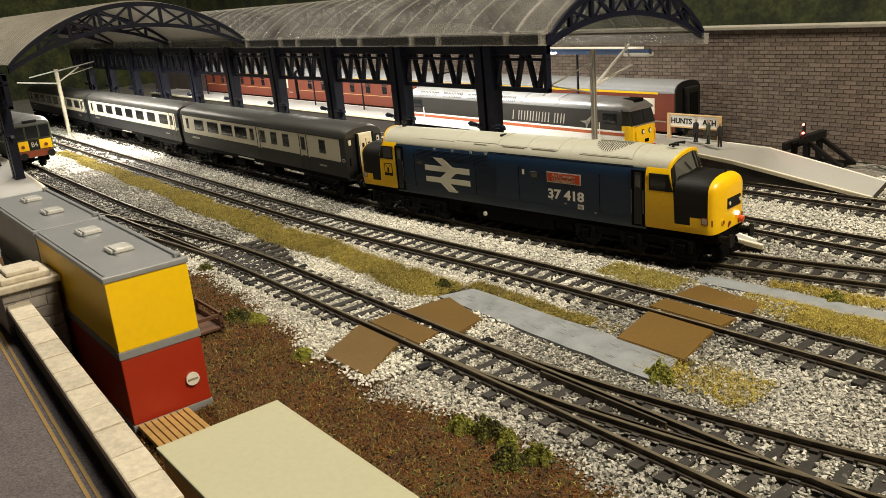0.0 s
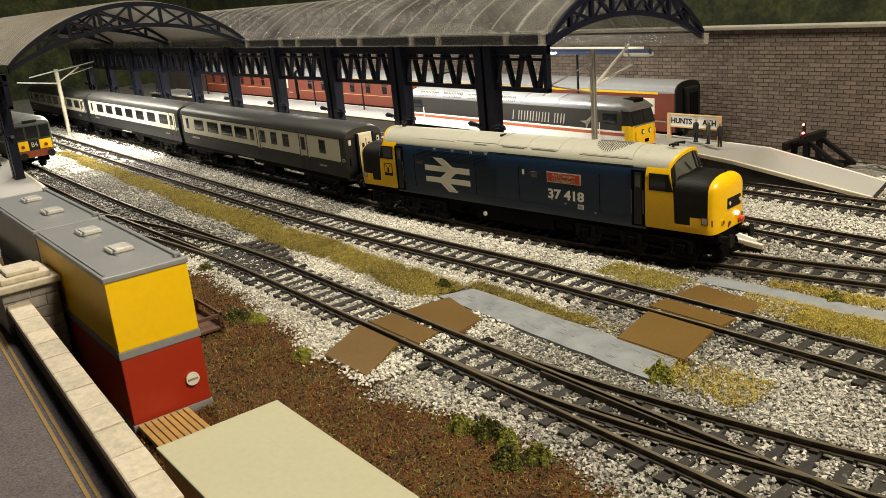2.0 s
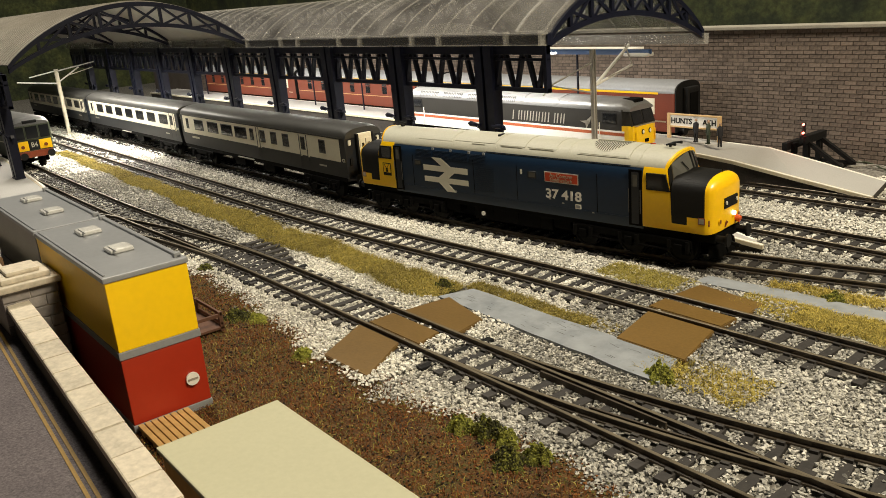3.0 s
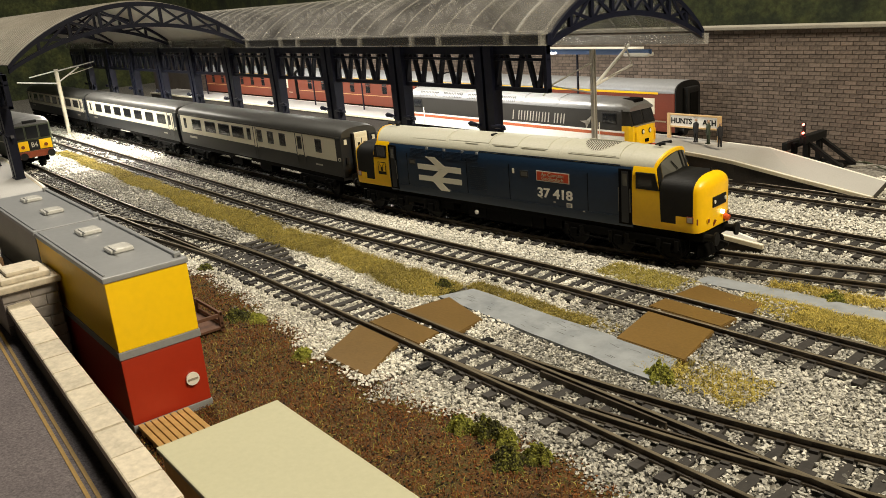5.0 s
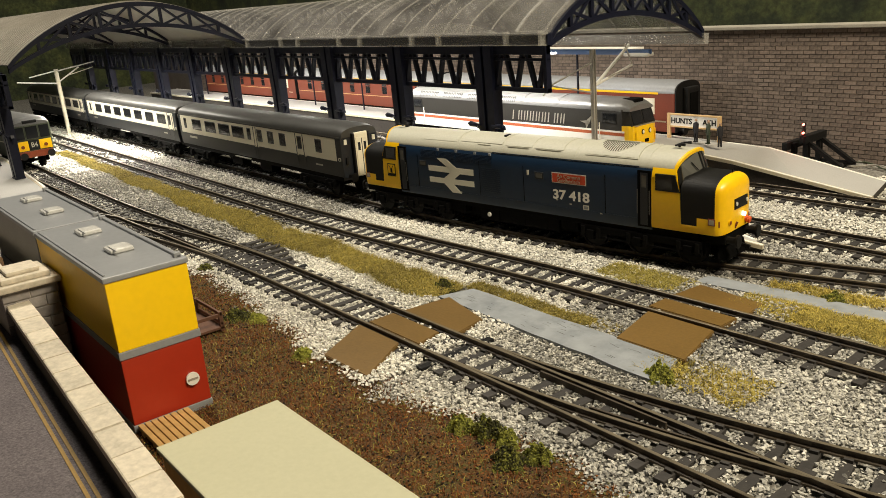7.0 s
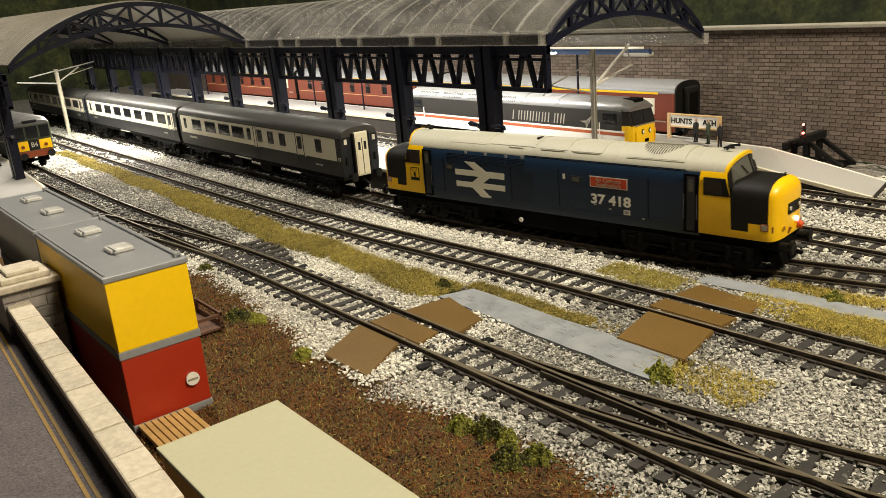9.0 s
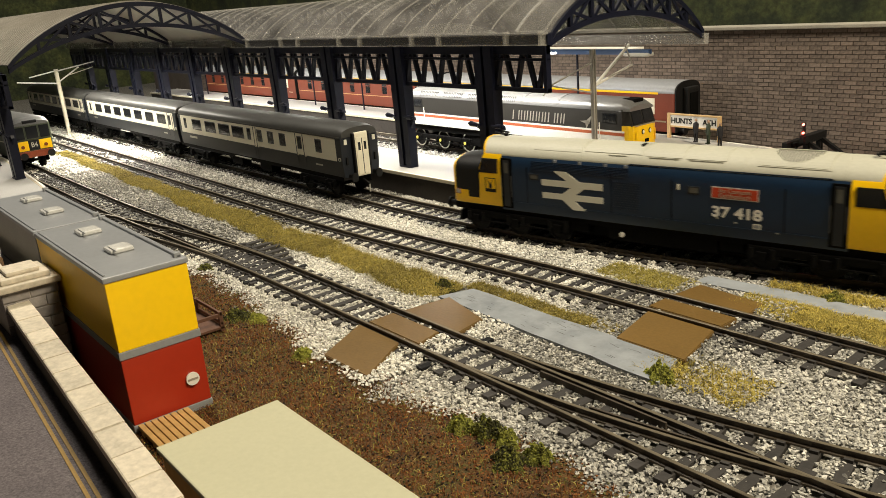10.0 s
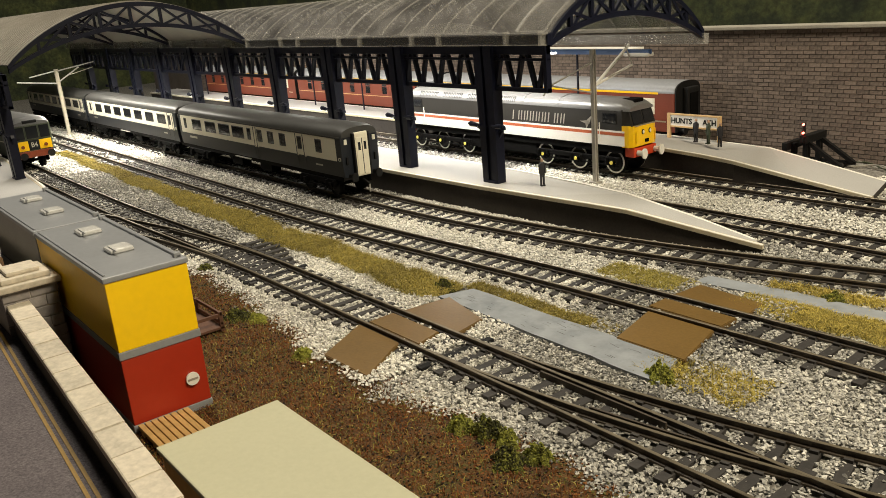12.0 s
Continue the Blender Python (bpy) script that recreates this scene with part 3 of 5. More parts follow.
def bogie(parent, x, axles, r=6.6, rim=M_WHEEL, hub=M_BLACK):
    ws = [wheelset(parent, x + a, r, rim, hub) for a in axles]
    L = max(axles) + 6
    for s in (-1, 1):
        bm = box(x - L, x + L, s * 13.0 - 0.8, s * 13.0 + 0.8, 7.6, 11.2, 0.5)
        for a in axles:
            box(x + a - 2, x + a + 2, s * 13.6 - 1.0, s * 13.6 + 1.0, 4.6, 9.0, 0.4, bm)
            for o in (-4.4, 4.4):
                cyl((x + a + o, s * 13.8, 5.5), (x + a + o, s * 13.8, 10.5), 1.1, seg=8, bm=bm)
        bar((x - L, s * 14, 6.0), (x + L, s * 14, 6.0), 0.7, bm=bm)
        part("bogie_frame", bm, M_UNDER, parent, "black bogie side frame")
    return ws


def slim(t, k):
    """Draws the body parts of a vehicle in towards its middle, and leaves the wheels on their gauge."""
    done, todo = set(), [o for o in t.children if not o.name.startswith(("wheelset", "bogie_frame"))]
    while todo:
        o = todo.pop()
        todo += list(o.children)
        if o.type == "MESH" and o.data.name not in done:
            done.add(o.data.name)
            o.data.transform(Matrix.Diagonal((1, k, 1, 1)))
        elif o.type == "FONT":
            o.location.y *= k


def buffers(parent, x, s, mat_=M_BLACK, z=14.0, y=11.5, r=3.2):
    for q in (-1, 1):
        bm = cyl((x, q * y, z), (x + s * 5, q * y, z), 1.7, seg=10)
        cyl((x + s * 5, q * y, z), (x + s * 6, q * y, z), r, seg=16, bm=bm)
        part("buffer", bm, mat_, parent)


def class37():
    t = thing("diesel_locomotive", "dark blue diesel locomotive with yellow cabs and pale grey roof", "locomotive")

    def shell(x):
        half = [(-16.8, 13.4), (-17.4, 15.6), (-17.5, 24), (-17.5, 34), (-17.2, 37.2), (-16.4, 39.6), (-15.3, 41.2)]
        return [(x, y, z) for y, z in half] + [(x, -y, z) for y, z in half[::-1]]

    def roof_z(y):
        return 41.0 + 7.6 * max(0.0, 1 - (abs(y) / 15.5) ** 2.3) ** 0.62

    def roof_sec(x, up=0.0, w=15.5, base=1.2, n=18):
        """A strip across the roof at x; towards the cab fronts it is swept back at the sides."""
        sweep = math.copysign(3.4 * min(1.0, max(0.0, abs(x) - 86) / 7), x)
        ys = [-w * math.cos(math.pi * i / n) for i in range(n + 1)]
        at = lambda y: x - sweep * (y / 15.5) ** 2
        return [(at(y), y, roof_z(y) + up) for y in ys] + [(at(y), y * 0.98, roof_z(y) + up - base) for y in ys[::-1]]

    def side_box(x0, x1, y, thick, z0, z1, bevel=0.0):
        return box(min(x0, x1), max(x0, x1), y - thick, y + thick, z0, z1, bevel)

    part("body", loft([shell(x) for x in (-81.9, -40, 0, 40, 81.9)]), M_BLUE, t, "dark blue body shell", smooth=True)
    roof = part("roof", loft([roof_sec(x) for x in (-95.6, -86, -40, 0, 40, 86, 95.6)]), M_LOCOROOF, t, "pale grey roof", smooth=True)
    # raised hatches and seams on the roof
    for x0, x1, w, up in ((-63, -37, 13.2, 0.22), (-35, -6, 12.6, 0.3), (-3.5, 13.5, 13.0, 0.25), (15, 32.5, 13.0, 0.25), (45.5, 73.6, 14.0, 0.4)):
        part("roof_hatch", loft([roof_sec(x0, up, w, 0.5), roof_sec(x1, up, w, 0.5)]), M_LOCOROOF, roof)
    for x in (-36.0, -4.8, 40.0, 79.0):
        part("roof_seam", loft([roof_sec(x - 0.18, 0.12, 15.3, 0.4), roof_sec(x + 0.18, 0.12, 15.3, 0.4)]), M_LOCOROOF, roof)
    for x0, x1 in ((-22, -13), (-2, 12), (16.5, 31.5), (47, 72)):
        for s in (-1, 1):
            part("grab_rail", bar((x0, s * 13.6, roof_z(13.6) + 0.35), (x1, s * 13.6, roof_z(13.6) + 0.35), 0.28), M_LOCOROOF, roof)
    bm, slats = bmesh.new(), bmesh.new()
    for i in range(-15, 16):
        w = 1.3 * math.sqrt(max(0.4, 9.2 ** 2 - (i * 0.6) ** 2))
        x = 59.4 + i * 0.6
        loft([roof_sec(x - 0.3, 0.55, w, 0.4, 10), roof_sec(x + 0.3, 0.55, w, 0.4, 10)], bm)
        if i % 2 == 0:
            loft([roof_sec(x - 0.24, 0.66, w * 0.97, 0.3, 10), roof_sec(x + 0.24, 0.66, w * 0.97, 0.3, 10)], slats)
    g = part("fan_grille", bm, M_LOCOROOF, roof, "round radiator fan grille")
    part("grille_mesh", slats, M_DARKSHADE, g)
    part("grille_bar", loft([[(50.4, y - 0.5, z), (68.4, y - 0.5, z), (68.4, y + 0.5, z), (50.4, y + 0.5, z)] for y, z in ((0, 48.4), (0.01, 49.7))]), M_LOCOROOF, g)
    part("exhaust", box(-8.6, -7.2, -6.5, -1.5, 47.6, 49.3, 0.2), M_BLACK, roof, "black exhaust slot")
    part("roof_vent", box(-88, -86, -1, 1, 48.2, 49.8, 0.2), M_BLACK, roof)
    for s in (-1, 1):
        f = (lambda x: x) if s < 0 else (lambda x: -x)
        # louvres on the curved shoulder
        for x0, x1 in ((-63.2, -50.6), (-49.6, -37.0), (-36.0, -23.4), (-22.4, -11.0)):
            bm = bmesh.new()
            for k in range(7):
                z = 35.3 + k * 0.68
                y = np.interp(z, [34, 37.2, 39.6, 41.2], [17.5, 17.2, 16.4, 15.3]) + 0.1
                bar((f(x0), s * y, z), (f(x1), s * y, z), 0.36, bm=bm)
            part("louvre", bm, M_BLUE, t, "row of fine louvres")
        for x in (-50.1, -36.5, -22.9, -12.5):
            part("roof_clip", side_box(f(x - 0.8), f(x + 0.8), s * 16.2, 0.35, 39.4, 40.8, 0.1), M_CGREY, t)
        # grilles and seams on the flank
        bm = bmesh.new()
        for k in range(13):
            bar((f(-18.2), s * 17.55, 20.5 + k * 1.05), (f(-5.4), s * 17.55, 20.5 + k * 1.05), 0.22, bm=bm)
        part("body_grille", bm, M_BLUE, t)
        part("skirt_line", bar((-75.5, s * 17.5, 18.0), (75.5, s * 17.5, 18.0), 0.35), M_BLUE, t, "raised line along the skirt")
        part("gutter_strip", bar((-11, s * 15.5, 41.3), (75, s * 15.5, 41.3), 0.5), M_BLUE, t)
        for x in (-66, -19.5, 10, 58):
            part("panel_seam", bar((f(x), s * 17.5, 18.2), (f(x), s * 17.5, 36.5), 0.24), M_UNDER, t)
        for x0, x1, z0, z1 in ((-64.4, -59.0, 30.3, 33.4), (17.2, 22.6, 30.7, 34.2)):
            fr = part("side_window", side_box(f(x0), f(x1), s * 17.5, 0.22, z0, z1, 0.2), M_COACHB, t)
            part("pane", side_box(f(x0 + 0.8), f(x1 - 0.8), s * 17.7, 0.1, z0 + 0.7, z1 - 0.6), M_GLASSG, fr)
    for e in (1, -1):
        ex = lambda a, b: (min(e * a, e * b), max(e * a, e * b))
        cab_half = [(-17.1, 14.8), (-17.5, 16.2), (-17.55, 34), (-17.25, 37.2), (-16.5, 39.7), (-15.5, 41.6)]
        # cab shell: side edge at the front leans back with the windscreen
        secs = []
        for f_ in (0.0, 0.5, 1.0):
            ring = []
            for y, z in cab_half + [(-y, z) for y, z in cab_half[::-1]]:
                front = 96.4 - max(0.0, z - 31.0) * 0.33
                ring.append((e * (81.9 + (front - 81.9) * f_), y, z))
            secs.append(ring)
        c = part("cab", loft(secs), M_YELLOW, t, "yellow cab side", smooth=True)
        part("cab_roof_rim", loft([roof_sec(e * x, up, 15.8, 1.4) for x, up in ((95.3, 0.22), (96.4, 0.08))]), M_YELLOW, c, "yellow rim over the windscreen", smooth=True)
        # raked, wrapped windscreen: a sill that follows the nose, a head that follows the roof
        ws_secs = []
        for depth in (0.0, -3.0):
            ring = []
            for i in range(13):
                y = -15.4 + 30.8 * i / 12
                q = abs(y) / 15.4
                ring.append((e * (99.2 - 4.2 * q * q + depth), y, 39.4 - 7.6 * q ** 2.6))
            for i in range(12, -1, -1):
                y = -14.6 + 29.2 * i / 12
                q = abs(y) / 15.4
                ring.append((e * (96.0 - 3.4 * q * q + depth), y, roof_z(y) - 0.3))
            ws_secs.append(ring)
        ws = part("windscreen_frame", loft(ws_secs), M_BLACK, c, "wrapped black windscreen surround", smooth=True)
        for s in (-1, 1):
            quad = []
            for y, k in ((1.0, 0.10), (8.6, 0.10), (13.6, 0.14), (12.9, 0.86), (8.0, 0.88), (1.0, 0.90)):
                q = y / 15.4
                lo_, hi_ = Vector((99.2 - 4.2 * q * q, y, 39.4 - 7.6 * q ** 2.6)), Vector((96.0 - 3.4 * q * q, y, roof_z(y) - 0.3))
                quad.append(lo_.lerp(hi_, k) + Vector((0.25, 0, 0.1)))
            part("windscreen", loft([[(e * p.x, s * p.y, p.z) for p in quad], [(e * (p.x - 0.5), s * p.y, p.z - 0.1) for p in quad]]), M_GLASSG, ws, "grey windscreen glass")
            part("wiper", bar((e * 98.9, s * 5, 40.2), (e * 96.6, s * 7.4, 43.8), 0.35), M_BLACK, ws)
            pts = [(83.9, 31.9), (95.6, 31.9), (93.2, 39.3), (83.9, 39.3)]
            win = part("cab_window", loft([[(e * x, s * y, z) for x, z in pts] for y in (16.6, 17.75)]), M_BLACK, c, "black-framed cab side window")
            pts = [(84.6, 32.6), (92.0, 32.6), (92.0, 38.7), (84.6, 38.7)]
            part("pane", loft([[(e * x, s * y, z) for x, z in pts] for y in (17.6, 17.85)]), M_GLASS, win)
            # no recess is cut here; near-black and dark leaf colours give its shade
            d = part("crew_door", box(*ex(75.0, 81.7), s * 17.4 - 0.3, s * 17.4 + 0.3, 14.6, 40.2, 0.1), M_UNDER, t, "flat crew door coloured near-black for its shaded recess")
            part("door_leaf", box(*ex(76.4, 80.2), s * 17.6 - 0.2, s * 17.6 + 0.2, 15.4, 39.2, 0.2), M_COACHB, d)
            part("door_pane", box(*ex(77.2, 79.4), s * 17.8 - 0.1, s * 17.8 + 0.1, 32.6, 38), M_GLASSG, d)
            for x in (75.2, 81.2):
                part("handrail", cyl((e * x, s * 18.3, 20.5), (e * x, s * 18.3, 31.5), 0.22, seg=6), M_COACHR, d)
        # nose
        zs = [14.8, 16.4, 18.2, 21.8, 26.0, 32.2]
        secs = []
        for x, w, zt, low in ((95.9, 17.5, 39.7, 0), (99.5, 17.5, 39.6, 0), (103.5, 17.45, 39.5, 0), (108, 17.4, 39.4, 0), (111.5, 17.3, 39.2, 0), (111.7, 17.2, 39.1, 0), (112.6, 16.9, 38.9, 0.1), (113.6, 16.0, 38.5, 0.2), (114.5, 14.4, 37.9, 0.4), (115.2, 12.2, 37.1, 0.7), (115.8, 9.4, 36.0, 1.0), (116.2, 6.4, 34.6, 1.5)):
            pts = [(e * x, -w + (0.5 if k == 0 else 0), z + low * (1 - k / 5)) for k, z in enumerate(zs)]
            for i in range(1, 14):
                a = math.pi * (1 - i / 14)
                cc, ss = math.cos(a), math.sin(a)
                pts.append((e * x, math.copysign(abs(cc) ** 0.82, cc) * w, 32.2 + (zt - 32.2) * abs(ss) ** 0.86))
            pts += [(e * x, w - (0.5 if k == 0 else 0), z + low * (1 - k / 5)) for k, z in reversed(list(enumerate(zs)))]
            secs.append(pts)
        bm = loft(secs)
        for f_ in bm.faces:
            q = f_.calc_center_median()
            ax = abs(q.x)
            f_.material_index = 1 if ax < 111.6 and (q.z > 21.8 or (ax < 103.4 and q.z > 18.2)) else 0
        nose = part("nose", bm, [M_YELLOW, M_BLACK], t, "yellow nose with a black wrap-round panel", smooth=True)
        part("headcode_panel", box(*ex(115.0, 116.6), -7.2, 7.2, 25.0, 29.6, 0.3), M_BLACK, nose, "black headcode panel")
        for y in (-5.8, 5.8):
            part("marker_lamp", cyl((e * 116.4, y, 27.4), (e * 117.0, y, 27.4), 0.85, seg=12), M_CREAMW, nose, "pale marker lamp")
        part("headlight", cyl((e * 115.6, 2.4, 21.8), (e * 117.5, 2.4, 21.8), 1.0, seg=14), M_LEDW if e > 0 else M_CREAMW, nose, "round headlight")
        part("jumper_socket", cyl((e * 115.4, 6.2, 19.2), (e * 118.4, 6.2, 18.2), 1.5, seg=10), M_ORANGE, nose, "orange jumper cable socket")
        part("lamp_iron", box(*ex(112.0, 112.5), -0.3, 0.3, 39.5, 41.0), M_BLACK, nose)
        for s in (-1, 1):
            part("tail_lamp", box(*ex(111.7, 113.5), s * 15.6 - 1.0, s * 15.6 + 1.0, 18.6, 21.4, 0.3), M_RC, nose, "square red tail lamp")
            part("lamp_bezel", box(*ex(108.6, 111.8), s * 17.35 - 0.25, s * 17.35 + 0.25, 19.2, 22.2, 0.2), M_RC, nose, "pale data panel")
            part("bezel_face", box(*ex(109.0, 111.4), s * 17.55 - 0.12, s * 17.55 + 0.12, 19.6, 21.8, 0.1), M_MAST, nose)
            ring = part("lamp_ring", cyl((e * 114.2, s * 10.4, 19.9), (e * 115.9, s * 10.4, 19.9), 1.3, seg=14), M_YELLOW, nose)
            part("lens", cyl((e * 115.8, s * 10.4, 19.9), (e * 116.1, s * 10.4, 19.9), 0.9, seg=12), M_RC, ring)
            part("pipe_tap", bar((e * 116.0, s * 6.0, 17.0), (e * 117.0, s * 5.4, 19.6), 0.8), M_RC, nose)
        part("buffer_beam", box(*ex(104, 115.0), -14.0, 14.0, 10.6, 15.0, 0.4), M_UNDER, t)
        part("snowplough", loft([[(e * 111.8, -13, 3.4), (e * 111.8, 13, 3.4), (e * 111.8, 13, 9), (e * 111.8, -13, 9)], [(e * 115.2, -11, 3.4), (e * 115.2, 11, 3.4), (e * 114.0, 11, 9), (e * 114.0, -11, 9)]]), M_UNDER, t)
        buffers(t, e * 114.4, e, M_BLACK, 12.6, 11.5, 2.9)
        part("coupling", bar((e * 114.8, 0, 9), (e * 120.8, 0, 8), 1.4), M_BLACK, t)
        for s in (-1, 1):
            part("brake_pipe", cyl((e * 115.0, s * 4.2, 11.5), (e * 117.4, s * 4.6, 6.0), 0.45, seg=6), M_UNDER, t)
            part("air_horn", cyl((e * 87.8, s * 3.4, 50.1), (e * 91.8, s * 3.4, 50.4), 0.3, 0.7, seg=8), M_BLACK, roof)
        part("horn_mount", box(*ex(87.2, 88.2), -4.2, 4.2, 49.6, 50.3, 0.2), M_BLACK, roof)
        part("horn_post", box(*ex(87.3, 88.1), -0.6, 0.6, 48.2, 49.8), M_BLACK, roof)
    # livery on both sides
    for s in (-1, 1):
        f = (lambda x: x) if s < 0 else (lambda x: -x)
        bm = bmesh.new()
        for k, pts in enumerate((
            [(-57.4, 31.2), (-23.8, 31.4), (-23.8, 28.1), (-57.4, 28.2)],
            [(-57.1, 24.8), (-23.7, 25.0), (-23.7, 22.0), (-57.1, 21.9)],
            [(-50.4, 35.7), (-43.4, 35.8), (-33.0, 29.4), (-40.0, 29.4)],
            [(-39.8, 29.0), (-32.6, 28.8), (-40.2, 23.6), (-47.4, 23.8)],
            [(-47.4, 23.2), (-40.4, 23.2), (-33.1, 17.5), (-39.9, 17.4)],
        )):
            loft([[(f(x), s * 17.4, z) for x, z in pts], [(f(x), s * (17.7 + 0.012 * k), z) for x, z in pts]], bm)
        part("livery_emblem", bm, M_CREAMW, t, "large white double arrow")
        rot = mm(0, 0, 0, 90, 0, 0 if s < 0 else 180)
        lettering("37 418", 6.3, M_WHITE, t, mm(f(38.6), s * 17.65, 24.0) @ rot, "running_number", 1.22, bold=0.03)
        plate = part("nameplate", side_box(f(27.8), f(47.6), s * 17.55, 0.25, 29.9, 35.0, 0.1), M_RIM, t, "red nameplate with silver letters and rim")
        part("plate_field", side_box(f(28.2), f(47.2), s * 17.75, 0.12, 30.3, 34.6), M_RED, plate)
        lettering("An Comunn", 2.6, M_BRASS, plate, mm(f(37.7), s * 17.95, 33.4) @ rot, "name", 1.05, bold=0.0)
        lettering("Gaidhealach", 2.6, M_BRASS, plate, mm(f(37.7), s * 17.95, 31.3) @ rot, "name", 1.05, bold=0.0)
        dp = part("data_panel", side_box(f(45.6), f(48.8), s * 17.5, 0.2, 18.4, 20.6), M_CREAMW, t, "small pale data panel")
        part("data_text", side_box(f(46.0), f(48.4), s * 17.7, 0.06, 18.8, 20.2), M_CGREY, dp)
        part("white_label", side_box(f(12.4), f(13.6), s * 17.5, 0.2, 32.2, 34.6), M_CREAMW, t)
        for x, z in ((30.4, 21.2), (38.4, 19.9), (55.6, 17.4), (-33.6, 18.0)):
            part("white_mark", side_box(f(x - 0.6), f(x + 0.6), s * 17.55, 0.15, z, z + 0.6), M_MAST, t)
        crest = part("depot_crest", side_box(f(-92.0), f(-85.2), s * 17.6, 0.15, 22.0, 29.4), M_BLACK, t, "square black depot emblem on yellow")
        part("crest_field", side_box(f(-91.5), f(-85.7), s * 17.75, 0.1, 23.8, 28.9), M_YELLOW, crest)
        bm = bar((f(-88.6), s * 17.85, 24.0), (f(-88.6), s * 17.85, 26.4), 1.6, 0.2)
        bar((f(-88.6), s * 17.85, 26.0), (f(-90.6), s * 17.85, 28.6), 0.7, 0.2, bm)
        bar((f(-88.6), s * 17.85, 26.0), (f(-86.6), s * 17.85, 28.6), 0.7, 0.2, bm)
        part("crest_shape", bm, M_BLACK, crest)
        part("filler_cap", cyl((f(-14.4), s * 17.0, 8.3), (f(-14.4), s * 17.7, 8.3), 1.2, seg=12), M_WHITE, t, "white gauge disc")
        part("tank", box(-22, 30, min(s * 3, s * 15.6), max(s * 3, s * 15.6), 4.6, 13.4, 0.8), M_UNDER, t, "black underslung fuel tank")
        for x in (-9, 8, 22):
            part("tank_strap", side_box(x - 0.6, x + 0.6, s * 15.7, 0.25, 4.8, 13.2), M_UNDER, t)
        for x in (-38, 36):
            part("battery_box", box(x - 5, x + 5, min(s * 8, s * 15.4), max(s * 8, s * 15.4), 6.5, 13.2, 0.5), M_UNDER, t)
    part("solebar", box(-104, 104, -16.0, 16.0, 10.8, 14.4, 0.3), M_UNDER, t)
    part("centre_frame", box(-60, 60, -9, 9, 4.2, 12, 0.5), M_UNDER, t)
    ws = bogie(t, 74.4, (-25, 0, 25), 7.2) + bogie(t, -74.4, (-25, 0, 25), 7.2)
    for s in (-1, 1):
        for x in (74.4, -74.4):
            part("bogie_step", box(x + 26, x + 31, s * 15 - 1, s * 15 + 1, 4, 11, 0.3), M_UNDER, t)
            for o in (-12.5, 12.5):
                part("brake_cylinder", cyl((x + o - 2.4, s * 15.0, 9.4), (x + o + 2.4, s * 15.0, 9.4), 1.2, seg=10), M_UNDER, t)
    return t, ws


LOCO, LOCO_WHEELS = class37()
slim(LOCO, 0.8)


